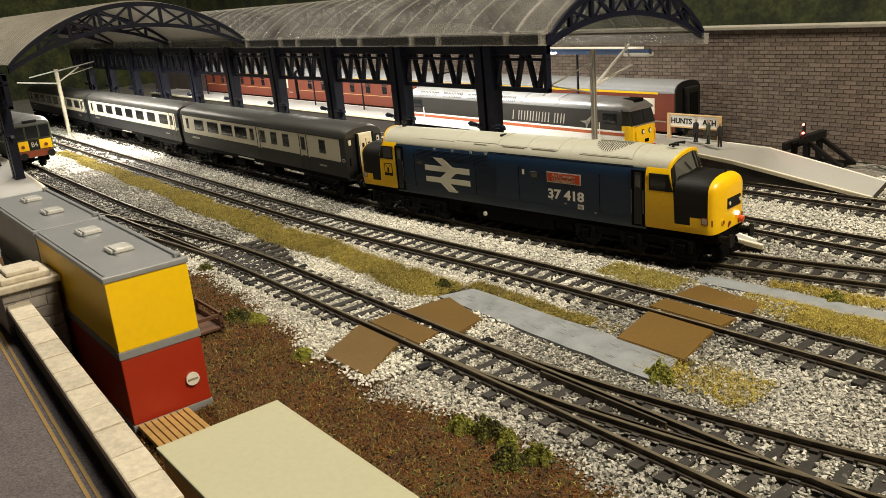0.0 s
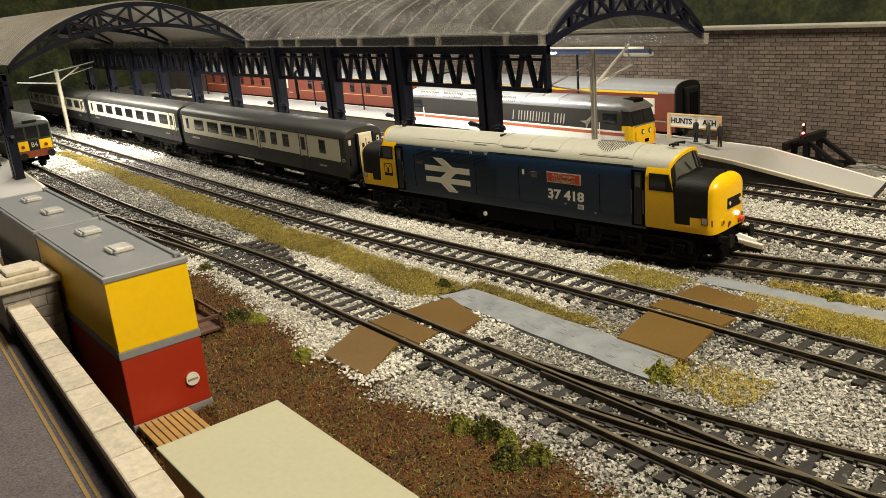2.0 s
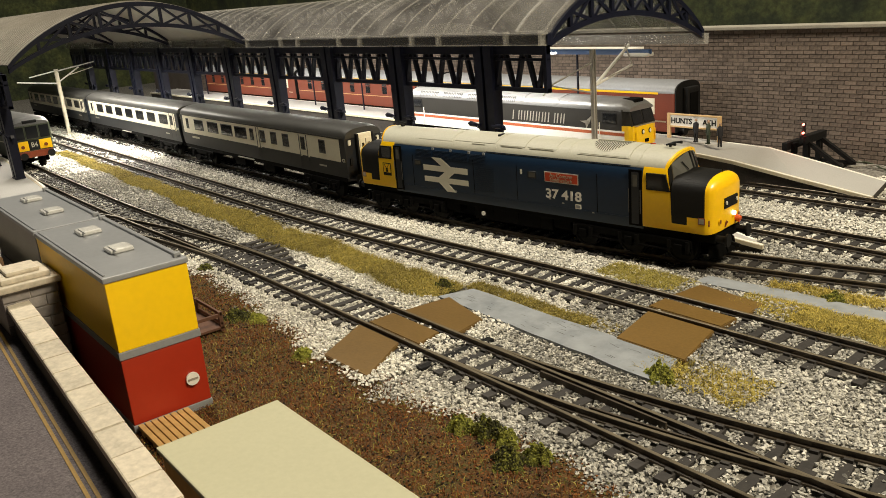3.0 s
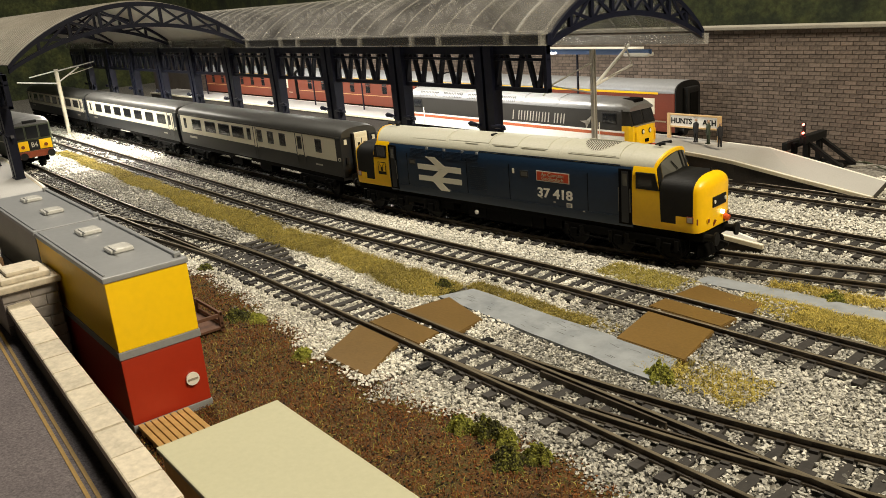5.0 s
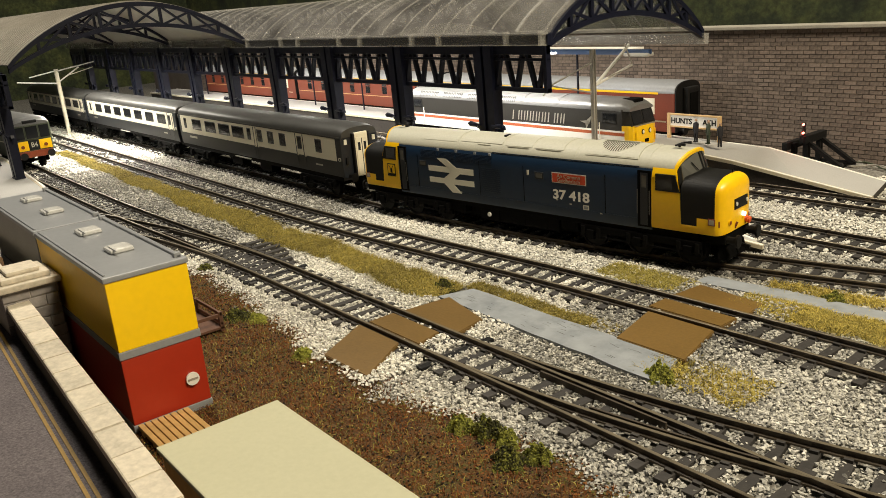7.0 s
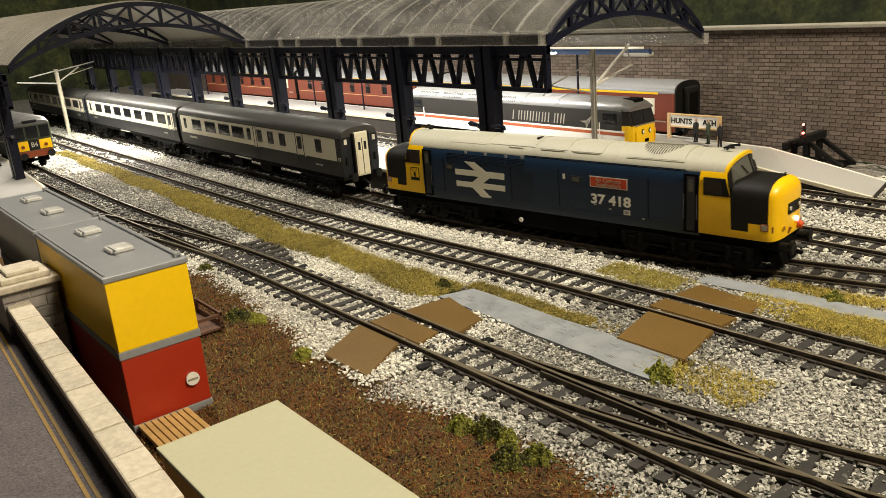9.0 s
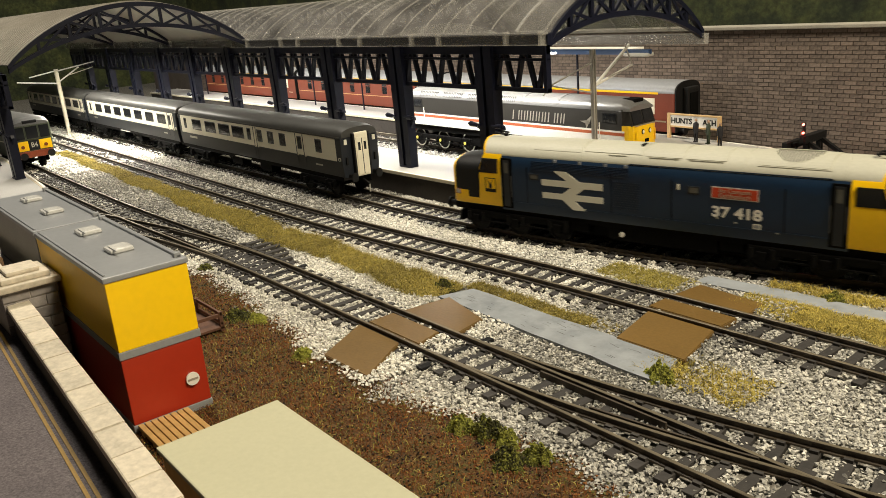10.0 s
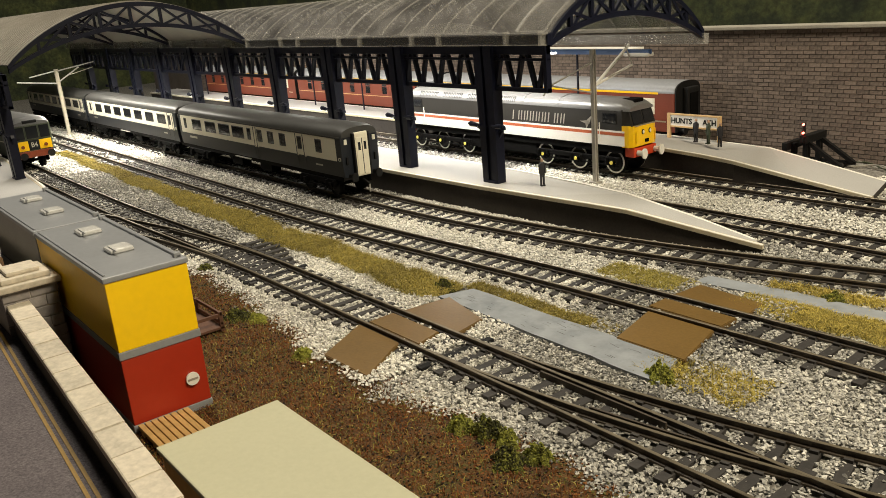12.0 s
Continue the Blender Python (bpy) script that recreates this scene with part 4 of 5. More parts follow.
def coach(u_near, length, windows, label, brake, v=281.0, first=None, axle_hub=M_BLACK):
    """A blue-grey and cream coach; windows as (distance from the near end, width)."""
    t = thing("passenger_coach", label, "coach", u_near - 1.5, v - 1.5, 4.5, group="blue and cream coaches")
    L = length
    part("body", loft([prof(x, 17.4, 13.8, 39.4, 41.0, 0.6, 8, 1.2) for x in (-L + 1, -L / 2, -1)]), M_COACHB, t, "dark blue-grey body shell")
    part("roof", loft([arc_top(x, w, 40.0, z, 0.8) for x, w, z in ((-L + 0.5, 16.6, 45.2), (-L + 6, 17.5, 46.6), (-6, 17.5, 46.6), (-0.5, 16.6, 45.2))]), M_COACHR, t, "dark grey rounded roof", smooth=True)
    part("gutter", box(-L + 2, -2, -17.75, -17.3, 39.3, 40.0), M_COACHR, t)
    for s in (-1, 1):
        band = part("cream_band", box(-L + 6, -7.5, s * 17.4 - 0.2, s * 17.4 + 0.2, 24.2, 38.8, 0.15), M_CREAM, t, "cream window band")
        for d, w in windows:
            fr = part("window_frame", box(-d - w - 0.6, -d + 0.6, s * 17.6 - 0.12, s * 17.6 + 0.12, 28.0, 36.9, 0.1), M_COACHR, band)
            part("pane", box(-d - w, -d, s * 17.75 - 0.1, s * 17.75 + 0.1, 28.7, 36.2), M_GLASS, fr)
        for d in (brake or []):
            part("door_line", box(-d - 0.4, -d + 0.4, s * 17.7 - 0.1, s * 17.7 + 0.1, 15, 38.5), M_COACHB, t)
            part("door_handle", box(-d + 1, -d + 2.6, s * 17.9 - 0.25, s * 17.9 + 0.25, 23.6, 24.2), M_BRASS, t)
        part("lettering_bar", box(-L + 22, -L + 37, s * 17.5 - 0.1, s * 17.5 + 0.1, 20.4, 22.0), M_MAST, t, "pale unreadable lettering")
        part("lettering_bar", box(-35, -26, s * 17.5 - 0.1, s * 17.5 + 0.1, 19.3, 20.3), M_MAST, t, "pale unreadable lettering")
        lettering("C1", 3.0, M_CREAMW, t, mm(-3.8, s * 17.45, 25.5, 90, 0, 0 if s < 0 else 180), "coach_letter")
        part("solebar", box(-L + 4, -4, s * 15.8 - 0.5, s * 15.8 + 0.5, 11.4, 14.0), M_UNDER, t)
        part("step_board", box(-L * 0.55 - 12, -L * 0.55 + 14, s * 17.2 - 0.8, s * 17.2 + 0.8, 12.6, 13.2), M_RIM, t)
        for x in (-L * 0.42, -L * 0.6):
            part("equipment_box", box(x - 9, x + 9, min(s * 6, s * 15.4), max(s * 6, s * 15.4), 5.6, 12.6, 0.5), M_UNDER, t)
    for e, x in ((1, -0.8), (-1, -L + 0.8)):
        g = part("gangway", box(min(x, x + e * 2.6), max(x, x + e * 2.6), -6.8, 6.8, 13.5, 41.8, 1.2), M_CREAM, t, "cream gangway door with a black rubber surround")
        part("gangway_door", box(min(x + e * 2, x + e * 3.0), max(x + e * 2, x + e * 3.0), -5.2, 5.2, 14.5, 38.6, 0.3), M_CREAM, g)
        for y in (-2.7, 2.7):
            part("pane", box(min(x + e * 2.6, x + e * 3.2), max(x + e * 2.6, x + e * 3.2), y - 1.1, y + 1.1, 30.4, 35.6, 0.1), M_GLASS, g)
        part("door_seam", box(min(x + e * 2.6, x + e * 3.15), max(x + e * 2.6, x + e * 3.15), -0.3, 0.3, 15, 38), M_COACHB, g)
        for y in (-6.9, 6.9):
            part("rubber", box(min(x, x + e * 2.8), max(x, x + e * 2.8), y - 0.9, y + 0.9, 13.2, 41.6, 0.4), M_BLACK, g)
        for y in (-13.4, 13.4):
            part("lamp_bracket", box(min(x, x + e * 0.8), max(x, x + e * 0.8), y - 1.2, y + 1.2, 35, 38.2), M_CREAMW, t)
            part("jumper", box(min(x, x + e * 1.2), max(x, x + e * 1.2), y - 0.9, y + 0.9, 22, 27, 0.3), M_BLACK, t)
        buffers(t, x, e, M_BLACK, 14.2, 11.5, 3.0)
        part("coupling", bar((x, 0, 11), (x + e * 7, 0, 8.5), 1.4), M_BLACK, t)
        part("coupling_hook", bar((x + e * 7, 0, 8.5), (x + e * 7, 0, 3.5), 0.9), M_RIM, t)
    ws = bogie(t, -L + 36, (-17, 17)) + bogie(t, -36, (-17, 17))
    return t, ws


COACHES = []
C1 = coach(-441, 270, [(25.5, 7), (51.8, 4.8), (74.5, 8), (92.3, 8), (110, 7), (128.5, 5), (140.4, 19.5), (165.5, 19.5), (192, 19.5), (221, 17.5), (252, 4.5)], "blue and cream brake coach with uneven windows", (49, 59, 119, 123))
C2 = coach(-716, 270, [(14, 4.5)] + [(26 + 31.2 * k, 20) for k in range(7)] + [(250, 4.5)], "blue and cream coach with seven large windows", (10, 20, 246))
C3 = coach(-991, 270, [(14, 4.5)] + [(26 + 31.2 * k, 20) for k in range(7)] + [(250, 4.5)], "blue and cream coach deep inside the shed", (10, 20, 246))
COACHES = [C1, C2, C3]
for t_, _ in COACHES:
    slim(t_, 0.8)


def express_loco():
    t = thing("diesel_locomotive", "grey and white diesel locomotive with a yellow front", "locomotive", -450, 422.4, 4.5)
    part("body", loft([prof(x, 17.3, 18.4, 41.0, 42.4, 0.6, 8, 0.2) for x in (-112, 0, 112)]), M_ICGREY, t, "dark grey body shell")
    roof = part("roof", loft([arc_top(x, w, 41.4, z, 0.92) for x, w, z in ((-119, 15.5, 44.6), (-112, 17.3, 48.0), (106, 17.3, 48.0), (114, 16.6, 47.0), (117.5, 15.6, 44.2))]), M_ICROOF, t, "silver grey roof", smooth=True)
    for x0, x1 in ((-98, -74), (-68, -44), (-38, -14), (-8, 16)):
        for s in (-1, 1):
            bm = bmesh.new()
            n = int((x1 - x0) / 2)
            for k in range(n):
                bar((x0 + 2 * k, s * 17.1, 42.6), (x0 + 2 * k, s * 14.4, 45.9), 0.8, bm=bm)
            part("roof_grille", bm, M_COACHR, roof, "slatted roof grille")
    for x in (22, 56):
        part("roof_rib", loft([arc_top(x - 1, 17.5, 41.6, 48.4, 0.92), arc_top(x + 1, 17.5, 41.6, 48.4, 0.92)]), M_ICROOF, roof, smooth=True)
    for s in (-1, 1):
        part("white_band", box(-114, 114, s * 17.3 - 0.2, s * 17.3 + 0.2, 18.6, 25.2), M_WHITE, t, "white lower body")
        part("red_stripe", box(-114, 114, s * 17.3 - 0.25, s * 17.3 + 0.25, 25.2, 27.2), M_ICRED, t, "orange-red stripe")
        part("pale_line", box(-114, 114, s * 17.3 - 0.22, s * 17.3 + 0.22, 27.2, 28.4), M_WHITE, t)
        f = (lambda x: x) if s < 0 else (lambda x: -x)
        # the slanting silver word becomes bars
        for i in range(9):
            x = 11.4 + i * 5.9
            z0, z1 = 30.0, 36.8
            for o in (0.0,) if i in (0, 6) else (0.0, 2.7):
                part("lettering_bar", loft([[(f(x + o), s * y, z0), (f(x + o + 0.9), s * y, z0), (f(x + o + 2.2), s * y, z1), (f(x + o + 1.3), s * y, z1)] for y in (17.3, 17.55)]), M_MAST, t, "silver lettering bar")
        for pts in ([(77, 32.9), (83.4, 33.6), (85.6, 31.8), (82, 31.4)], [(81.6, 32.6), (87.2, 37.2), (85.4, 32.4)], [(81.4, 32.0), (82.6, 28.4), (84.8, 32.0)]):
            part("bird_emblem", loft([[(f(x), s * y, z) for x, z in pts] for y in (17.2, 17.6)]), M_MAST, t, "silver bird shape")
        for e in (-1, 1):
            w = part("cab_window", box(min(e * 96, e * 108), max(e * 96, e * 108), s * 17.35 - 0.2, s * 17.35 + 0.2, 32.8, 39.6, 0.1), M_BLACK, t)
            part("pane", box(min(e * 97, e * 107), max(e * 97, e * 107), s * 17.6 - 0.1, s * 17.6 + 0.1, 33.4, 39), M_GLASS, w)
            part("handrail", cyl((e * 94, s * 18.2, 19), (e * 94, s * 18.2, 33), 0.35, seg=6), M_WHITE, t)
        part("tank", box(-40, 34, min(s * 3, s * 15.6), max(s * 3, s * 15.6), 5.4, 17.8, 0.8), M_UNDER, t)
        part("solebar", box(-112, 112, s * 15.8 - 0.6, s * 15.8 + 0.6, 14, 18.4), M_UNDER, t)
    for e in (-1, 1):
        front = part("cab_front", loft([[(e * x, -hw, zb), (e * x, -hw, zt), (e * x, hw, zt), (e * x, hw, zb)] for x, hw, zb, zt in ((112, 17.35, 18.0, 31.8), (117.2, 17.0, 18.0, 31.8), (119.6, 14.6, 18.2, 31.8), (120.8, 10.0, 18.6, 31.4), (121.2, 5.0, 19.0, 31.0))]), M_YELLOW, t, "yellow cab front")
        part("cab_top", loft([[(e * 111.5, -17.2, 31.6), (e * 111.5, -17.2, 41.8), (e * 111.5, 17.2, 41.8), (e * 111.5, 17.2, 31.6)], [(e * 119.4, -15.6, 31.6), (e * 116.2, -15.0, 41.8), (e * 116.2, 15.0, 41.8), (e * 119.4, 15.6, 31.6)]]), M_ICGREY, t)
        for s in (-1, 1):
            part("windscreen", loft([[(e * 119.0, s * 1.0, 33.0), (e * 119.0, s * 13.8, 33.0), (e * 116.4, s * 13.4, 41.0), (e * 116.4, s * 1.0, 41.0)], [(e * 119.7, s * 1.0, 33.0), (e * 119.7, s * 13.8, 33.0), (e * 117.0, s * 13.4, 41.0), (e * 117.0, s * 1.0, 41.0)]]), M_GLASS, t, "dark windscreen")
            lamp = part("marker_light", cyl((e * 120.6, s * 4.6, 27.4), (e * 121.6, s * 4.6, 27.4), 1.6, seg=14), M_BLACK, front)
            part("lens", cyl((e * 121.5, s * 4.6, 27.4), (e * 121.9, s * 4.6, 27.4), 1.1, seg=14), M_WHITE, lamp)
            part("grab_rail", cyl((e * 120.8, s * 12.6, 20.5), (e * 120.8, s * 12.6, 28), 0.4, seg=6), M_YELLOW, front)
        part("roof_cowl", box(min(e * 105, e * 116), max(e * 105, e * 116), -6, 6, 45.4, 47.8, 0.8), M_UNDER, roof, "dark headcode cowl")
        part("waist_rail", box(min(e * 117.6, e * 120.9), max(e * 117.6, e * 120.9), -13.5, 13.5, 31.2, 31.9, 0.2), M_BRASS, front)
        part("jumper_socket", box(min(e * 120.6, e * 122), max(e * 120.6, e * 122), -2, 2.4, 20.6, 22.6, 0.2), M_UNDER, front)
        part("buffer_beam", box(min(e * 113, e * 120.5), max(e * 113, e * 120.5), -15.0, 15.0, 11.6, 17.6, 0.8), M_RED, t, "orange-red buffer beam")
        buffers(t, e * 121, e, M_WHITE, 14.6, 11.5, 3.4)
    bogie(t, 73.5, (-31, 0, 31), 7.6, M_RIM, M_HUB)
    bogie(t, -73.5, (-31, 0, 31), 7.6, M_RIM, M_HUB)
    return t


slim(express_loco(), 0.74)


def maroon_coach(u_near, L):
    t = thing("passenger_coach", "maroon coach with a yellow roof line and a black gangway end", "coach", u_near, 505, 4.5, group="maroon coaches")
    part("body", loft([prof(x, 17.2, 12.6, 40.0, 41.4, 0.6, 8, 1.0) for x in (-L, 0)]), M_MAROON, t, "maroon body shell")
    part("roof", loft([arc_top(x, 17.4, 40.8, z, 0.8) for x, z in ((-L, 48.0), (0, 48.0))]), M_CGREY, t, "grey rounded roof", smooth=True)
    part("end_panel", loft([prof(x, 16.9, 12.6, 40.6, 48.2, 0.8, 12, 0.5) for x in (0.1, 1.0)]), M_BLACK, t, "black coach end")
    g = part("gangway", box(0.8, 6, -8, 8, 13, 44, 1.5), M_BLACK, t)
    part("gangway_opening", box(5.8, 6.5, -5.5, 5.5, 14, 40, 0.3), M_UNDER, g)
    for s in (-1, 1):
        part("yellow_line", box(-L + 2 if u_near > -400 else -L + 90, -14, s * 17.3 - 0.15, s * 17.3 + 0.15, 39.4, 40.9), M_YELLOW, t, "yellow line under the roof")
        for k in range(8):
            x = -17 - 31 * k
            w = part("window_frame", box(x - 10, x, s * 17.2 - 0.2, s * 17.2 + 0.2, 25, 36.5, 0.1), M_CREAM if k == 0 else M_MAROON, t)
            part("pane", box(x - 9.2, x - 0.8, s * 17.45 - 0.1, s * 17.45 + 0.1, 25.8, 33.0), M_CREAMW if k == 0 else M_GLASS, w, "pale window blind" if k == 0 else "")
            part("top_light", box(x - 9.2, x - 0.8, s * 17.45 - 0.1, s * 17.45 + 0.1, 33.6, 35.8), M_CREAMW if k == 0 else M_GLASS, w)
        part("gold_line", box(-L + 2, -40, s * 17.25 - 0.15, s * 17.25 + 0.15, 23.0, 23.6), M_SIGNW, t, "thin gold waist line")
        part("lettering_bar", box(-17, -7, s * 17.3 - 0.1, s * 17.3 + 0.1, 19.6, 20.6), M_BRASS, t, "gold unreadable lettering")
        part("solebar", box(-L + 2, -2, s * 15 - 0.6, s * 15 + 0.6, 10, 12.8), M_UNDER, t)
    buffers(t, 0.5, 1, M_BLACK, 14)
    bogie(t, -36, (-17, 17))
    bogie(t, -L + 36, (-17, 17))
    slim(t, 0.86)


maroon_coach(-357, 268)
maroon_coach(-633, 268)
maroon_coach(-909, 268)


def railcar():
    t = thing("diesel_railcar", "dark green diesel railcar with a yellow warning panel and pale roof", "railcar", -795, 163.5, 4.5, 4)
    part("body", loft([prof(x, w, 12.5, 40, 42, 0.6, 8, 1.0) for x, w in ((-200, 17.3), (-4, 17.3), (-1, 16.6), (0, 15.6))]), M_DMU, t, "dark green body shell")
    part("roof", loft([arc_top(x, w, 40.6, z, 0.8) for x, w, z in ((-200, 17.4, 47.5), (-8, 17.4, 47.5), (-2, 16.4, 46), (0.4, 15.0, 43.4))]), M_ICROOF, t, "pale grey roof", smooth=True)
    for y0, y1 in ((-15, -6.2), (-5.2, 5.2), (6.2, 15)):
        fr = part("windscreen_frame", box(-0.6, 0.7, y0 - 0.5, y1 + 0.5, 27.4, 39.6, 0.3), M_DMU, t)
        part("pane", box(0.4, 0.95, y0 + 0.3, y1 - 0.3, 28.2, 38.8, 0.1), M_GLASS, fr)
    for y0, y1 in ((-15, -4.6), (4.6, 15)):
        pn = part("warning_panel", box(-0.5, 0.7, y0, y1, 18, 26.4, 0.2), M_YELLOW, t, "yellow warning panel")
        part("lamp", cyl((0.5, (y0 + y1) / 2, 21.6), (1.6, (y0 + y1) / 2, 21.6), 1.5, seg=12), M_RC, pn, "small red lamp")
    hb = part("headcode_box", box(-0.4, 1.0, -4.4, 4.4, 18.4, 26.6, 0.2), M_BLACK, t)
    lettering("B4", 5.8, M_CAP, hb, mm(1.1, 0, 22.5, 90, 0, 90), "headcode", 0.9)
    part("blind_box", box(-0.5, 0.8, -6, 6, 41.6, 44.2, 0.4), M_BLACK, t)
    part("buffer_beam", box(-3, 0.6, -15, 15, 11.6, 17.4, 0.5), M_RC, t, "faded red buffer beam")
    for s in (-1, 1):
        for k in range(6):
            part("side_window", box(-24 - 30 * k, -8 - 30 * k, s * 17.4 - 0.2, s * 17.4 + 0.2, 28, 37, 0.1), M_GLASS, t)
        part("cream_line", box(-198, -2, s * 17.35 - 0.15, s * 17.35 + 0.15, 25.6, 26.4), M_CREAM, t)
    buffers(t, 0.5, 1, M_BLACK, 14)
    bogie(t, -36, (-17, 17))
    bogie(t, -164, (-17, 17))


railcar()


# ---- front corner: containers, parapet, road ----
def container(u0, u1, z0, h, wall_mat, label, roof, trim=True):
    v0, v1 = 61.0, 86.8
    t = thing("container", label, "container", u0, v0, z0, group="stacked containers")
    L, W = u1 - u0, v1 - v0
    part("shell", box(0, L, 0, W, 2.6, h, 0.3), wall_mat, t)
    part("base_frame", box(-0.3, L + 0.3, -0.3, W + 0.3, 0, 2.6, 0.3), M_CGREY, t, "grey base frame")
    if roof:
        rf = part("roof", box(-0.4, L + 0.4, -0.5, W + 0.5, h, h + 1.8, 0.5), M_CGREY, t, "grey flat roof with skylight domes")
        part("roof_ridge", box(2, L - 2, W - 2.2, W - 0.8, h + 1.7, h + 2.7, 0.3), M_CGREY, rf)
        part("roof_ridge", box(2, L - 2, 0.5, 1.4, h + 1.7, h + 2.3, 0.3), M_CGREY, rf)
        for a in (0.24, 0.66):
            part("skylight", box(L * a - 4.5, L * a + 4.5, W * 0.38, W * 0.38 + 8, h + 1.6, h + 3.4, 1.2), M_SKYL, rf, "raised skylight dome")
            part("skylight", box(L * a - 1.5, L * a + 7.5, W * 0.38 + 1, W * 0.38 + 1.6, h + 3.3, h + 3.8, 0.2), M_SKYL, rf)
        for a in (3, L - 3):
            part("lifting_eye", box(a - 1, a + 1, W - 3, W - 0.6, h + 1.6, h + 3.4, 0.4), M_CGREY, rf)
    return t


c = container(-329, -247, 0.6, 25.0, M_CRED, "red container with a round white notice under the yellow one", False)
n = part("notice", cyl((82.3, 20.6, 11.8), (83.0, 20.6, 11.8), 2.2, seg=28), M_WHITE, c, "round white notice")
part("notice_bar", box(82.9, 83.2, 18.9, 22.3, 11.5, 12.1), M_MAST, n, "grey unreadable lettering")
container(-329, -247, 25.7, 25.2, M_CYEL, "bright yellow container with a grey roof stacked on a red one", True)
container(-414, -331, 0.6, 25.0, M_CWALL, "pale grey container under another one", False)
container(-414, -331, 25.7, 25.2, M_CWALL, "pale grey container with a grey domed roof on top", True)

pal = thing("timber_pallet", "stack of pale timber planks in front of the containers", "pallet", -246, 61, 0.7)
for k in range(8):
    part("plank", box(0.5, 24, 0.6 + k * 2.1, 2.3 + k * 2.1, 1.6, 3.2, 0.2), M_WOOD, pal)
for x in (2, 12, 21):
    part("bearer", box(x, x + 2.4, 0.8, 17, 0, 1.6, 0.1), M_WOOD, pal)
bg = thing("flat_roofed_shed", "low shed with a plain beige flat roof", "shed", -208, 55.5, 0.7)
part("wall", box(1.2, 118, 1, 36, 0, 12, 0.2), M_WOOD, bg, "ochre side walls")
part("roof", box(0, 120, 0, 37, 12, 13.6, 0.4), M_BEIGE, bg, "beige flat roof")
cart = thing("timber_steps", "small brown timber frame beside the containers", "steps", -330, 102, 0.7)
for x in (0, 24):
    for y in (0, 14):
        part("post", box(x, x + 1.6, y, y + 1.6, 0, 9, 0.1), M_BROWNW, cart)
for y in (0.4, 14.4):
    part("rail", box(0, 25.6, y, y + 0.9, 7.4, 8.8, 0.1), M_BROWNW, cart)
    part("rail", box(0, 25.6, y, y + 0.9, 3.4, 4.6, 0.1), M_BROWNW, cart)
part("tread", box(0, 25.6, 0, 15.6, 1.6, 2.6, 0.1), M_BROWNW, cart)
part("cross_rail", box(24.4, 25.4, 0, 15.6, 6.8, 8.2, 0.1), M_BROWNW, cart)

road = part("road", slab([(-1500, -300), (200, -300), (200, 24), (-150, 36), (-300, 43), (-620, 55), (-1500, 55)], -2, 25.0), M_ROAD)
tagged(road, "dark grey asphalt road on a retained bank behind the parapet", "road", kind="structure")


def para(u):
    return 41.8 - (u + 300) * 0.0465


for o in (-5.5, -3.6):
    ln = part("road_line", slab([(x, para(x) + o) for x in (60, -150, -300, -600)] + [(x, para(x) + o + 0.9) for x in (-600, -300, -150, 60)], 24.9, 25.25), M_YLINE)
    tagged(ln, "worn double yellow line on the road", "road line", kind="structure")
pw = thing("wall_parapet", "stone parapet with pale coping blocks beside the road", "parapet", kind="structure")
body_us = (-600, -480, -300, -225, -150, -60, 60)
# the face is coloured dark to stand for shade below the coping
part("core", slab([(x, para(x) + 0.9) for x in body_us] + [(x, para(x) + 6.6) for x in body_us[::-1]], 0, 33.6), M_DARKSHADE, pw, "stone face coloured dark for shade")
u = -598.0
while u < 40:
    L = random.uniform(12.5, 15.5)
    y0, y1 = para(u), para(u + L)
    bm = slab([(u + 0.12, y0), (u + L - 0.12, y1), (u + L - 0.12, y1 + 7.4), (u + 0.12, y0 + 7.4)], 33.5, 36 + random.uniform(-0.12, 0.12))
    bmesh.ops.bevel(bm, geom=list(bm.edges), offset=0.22, segments=2, affect="EDGES")
    if not (-322 < u + L / 2 < -305):
        part("coping_block", bm, M_STONEW, pw)
    else:
        bm.free()
    u += L
pier = thing("parapet_pier", "grey stone block pier with a stepped pale cap", "pier", -311, 50, 0.4)
part("core", box(-9, 9.0, -8.8, 8.8, 0, 40), M_MORTAR, pier)
for r in range(10):
    z = 0.2 + r * 4.0
    o = 0 if r % 2 else 4.6
    for face in (0, 1):
        for k in range(-2, 3):
            a0, a1 = max(-9.0, k * 9.2 - o), min(9.0, (k + 1) * 9.2 - o)
            if a1 - a0 < 1.5:
                continue
            b = box(8.6, 9.6 + random.uniform(-0.15, 0.15), a0 + 0.2, a1 - 0.2, z + 0.2, z + 3.8, 0.2) if face == 0 else box(max(-9.0, a0 + 0.2), min(9.0, a1 - 0.2), 8.6, 9.4 + random.uniform(-0.15, 0.15), z + 0.2, z + 3.8, 0.2)
            part("block", b, M_BLOCK, pier)
part("cap_slab", box(-11, 11.2, -10.6, 10.6, 40, 42.2, 0.5), M_STONEW, pier)
part("cap_slab", box(-8.5, 8.5, -8, 8, 42.2, 44.2, 0.6), M_STONEW, pier)
part("cap_slab", box(-6, 6, -5.5, 5.5, 44.2, 45.8, 0.7), M_STONEW, pier)


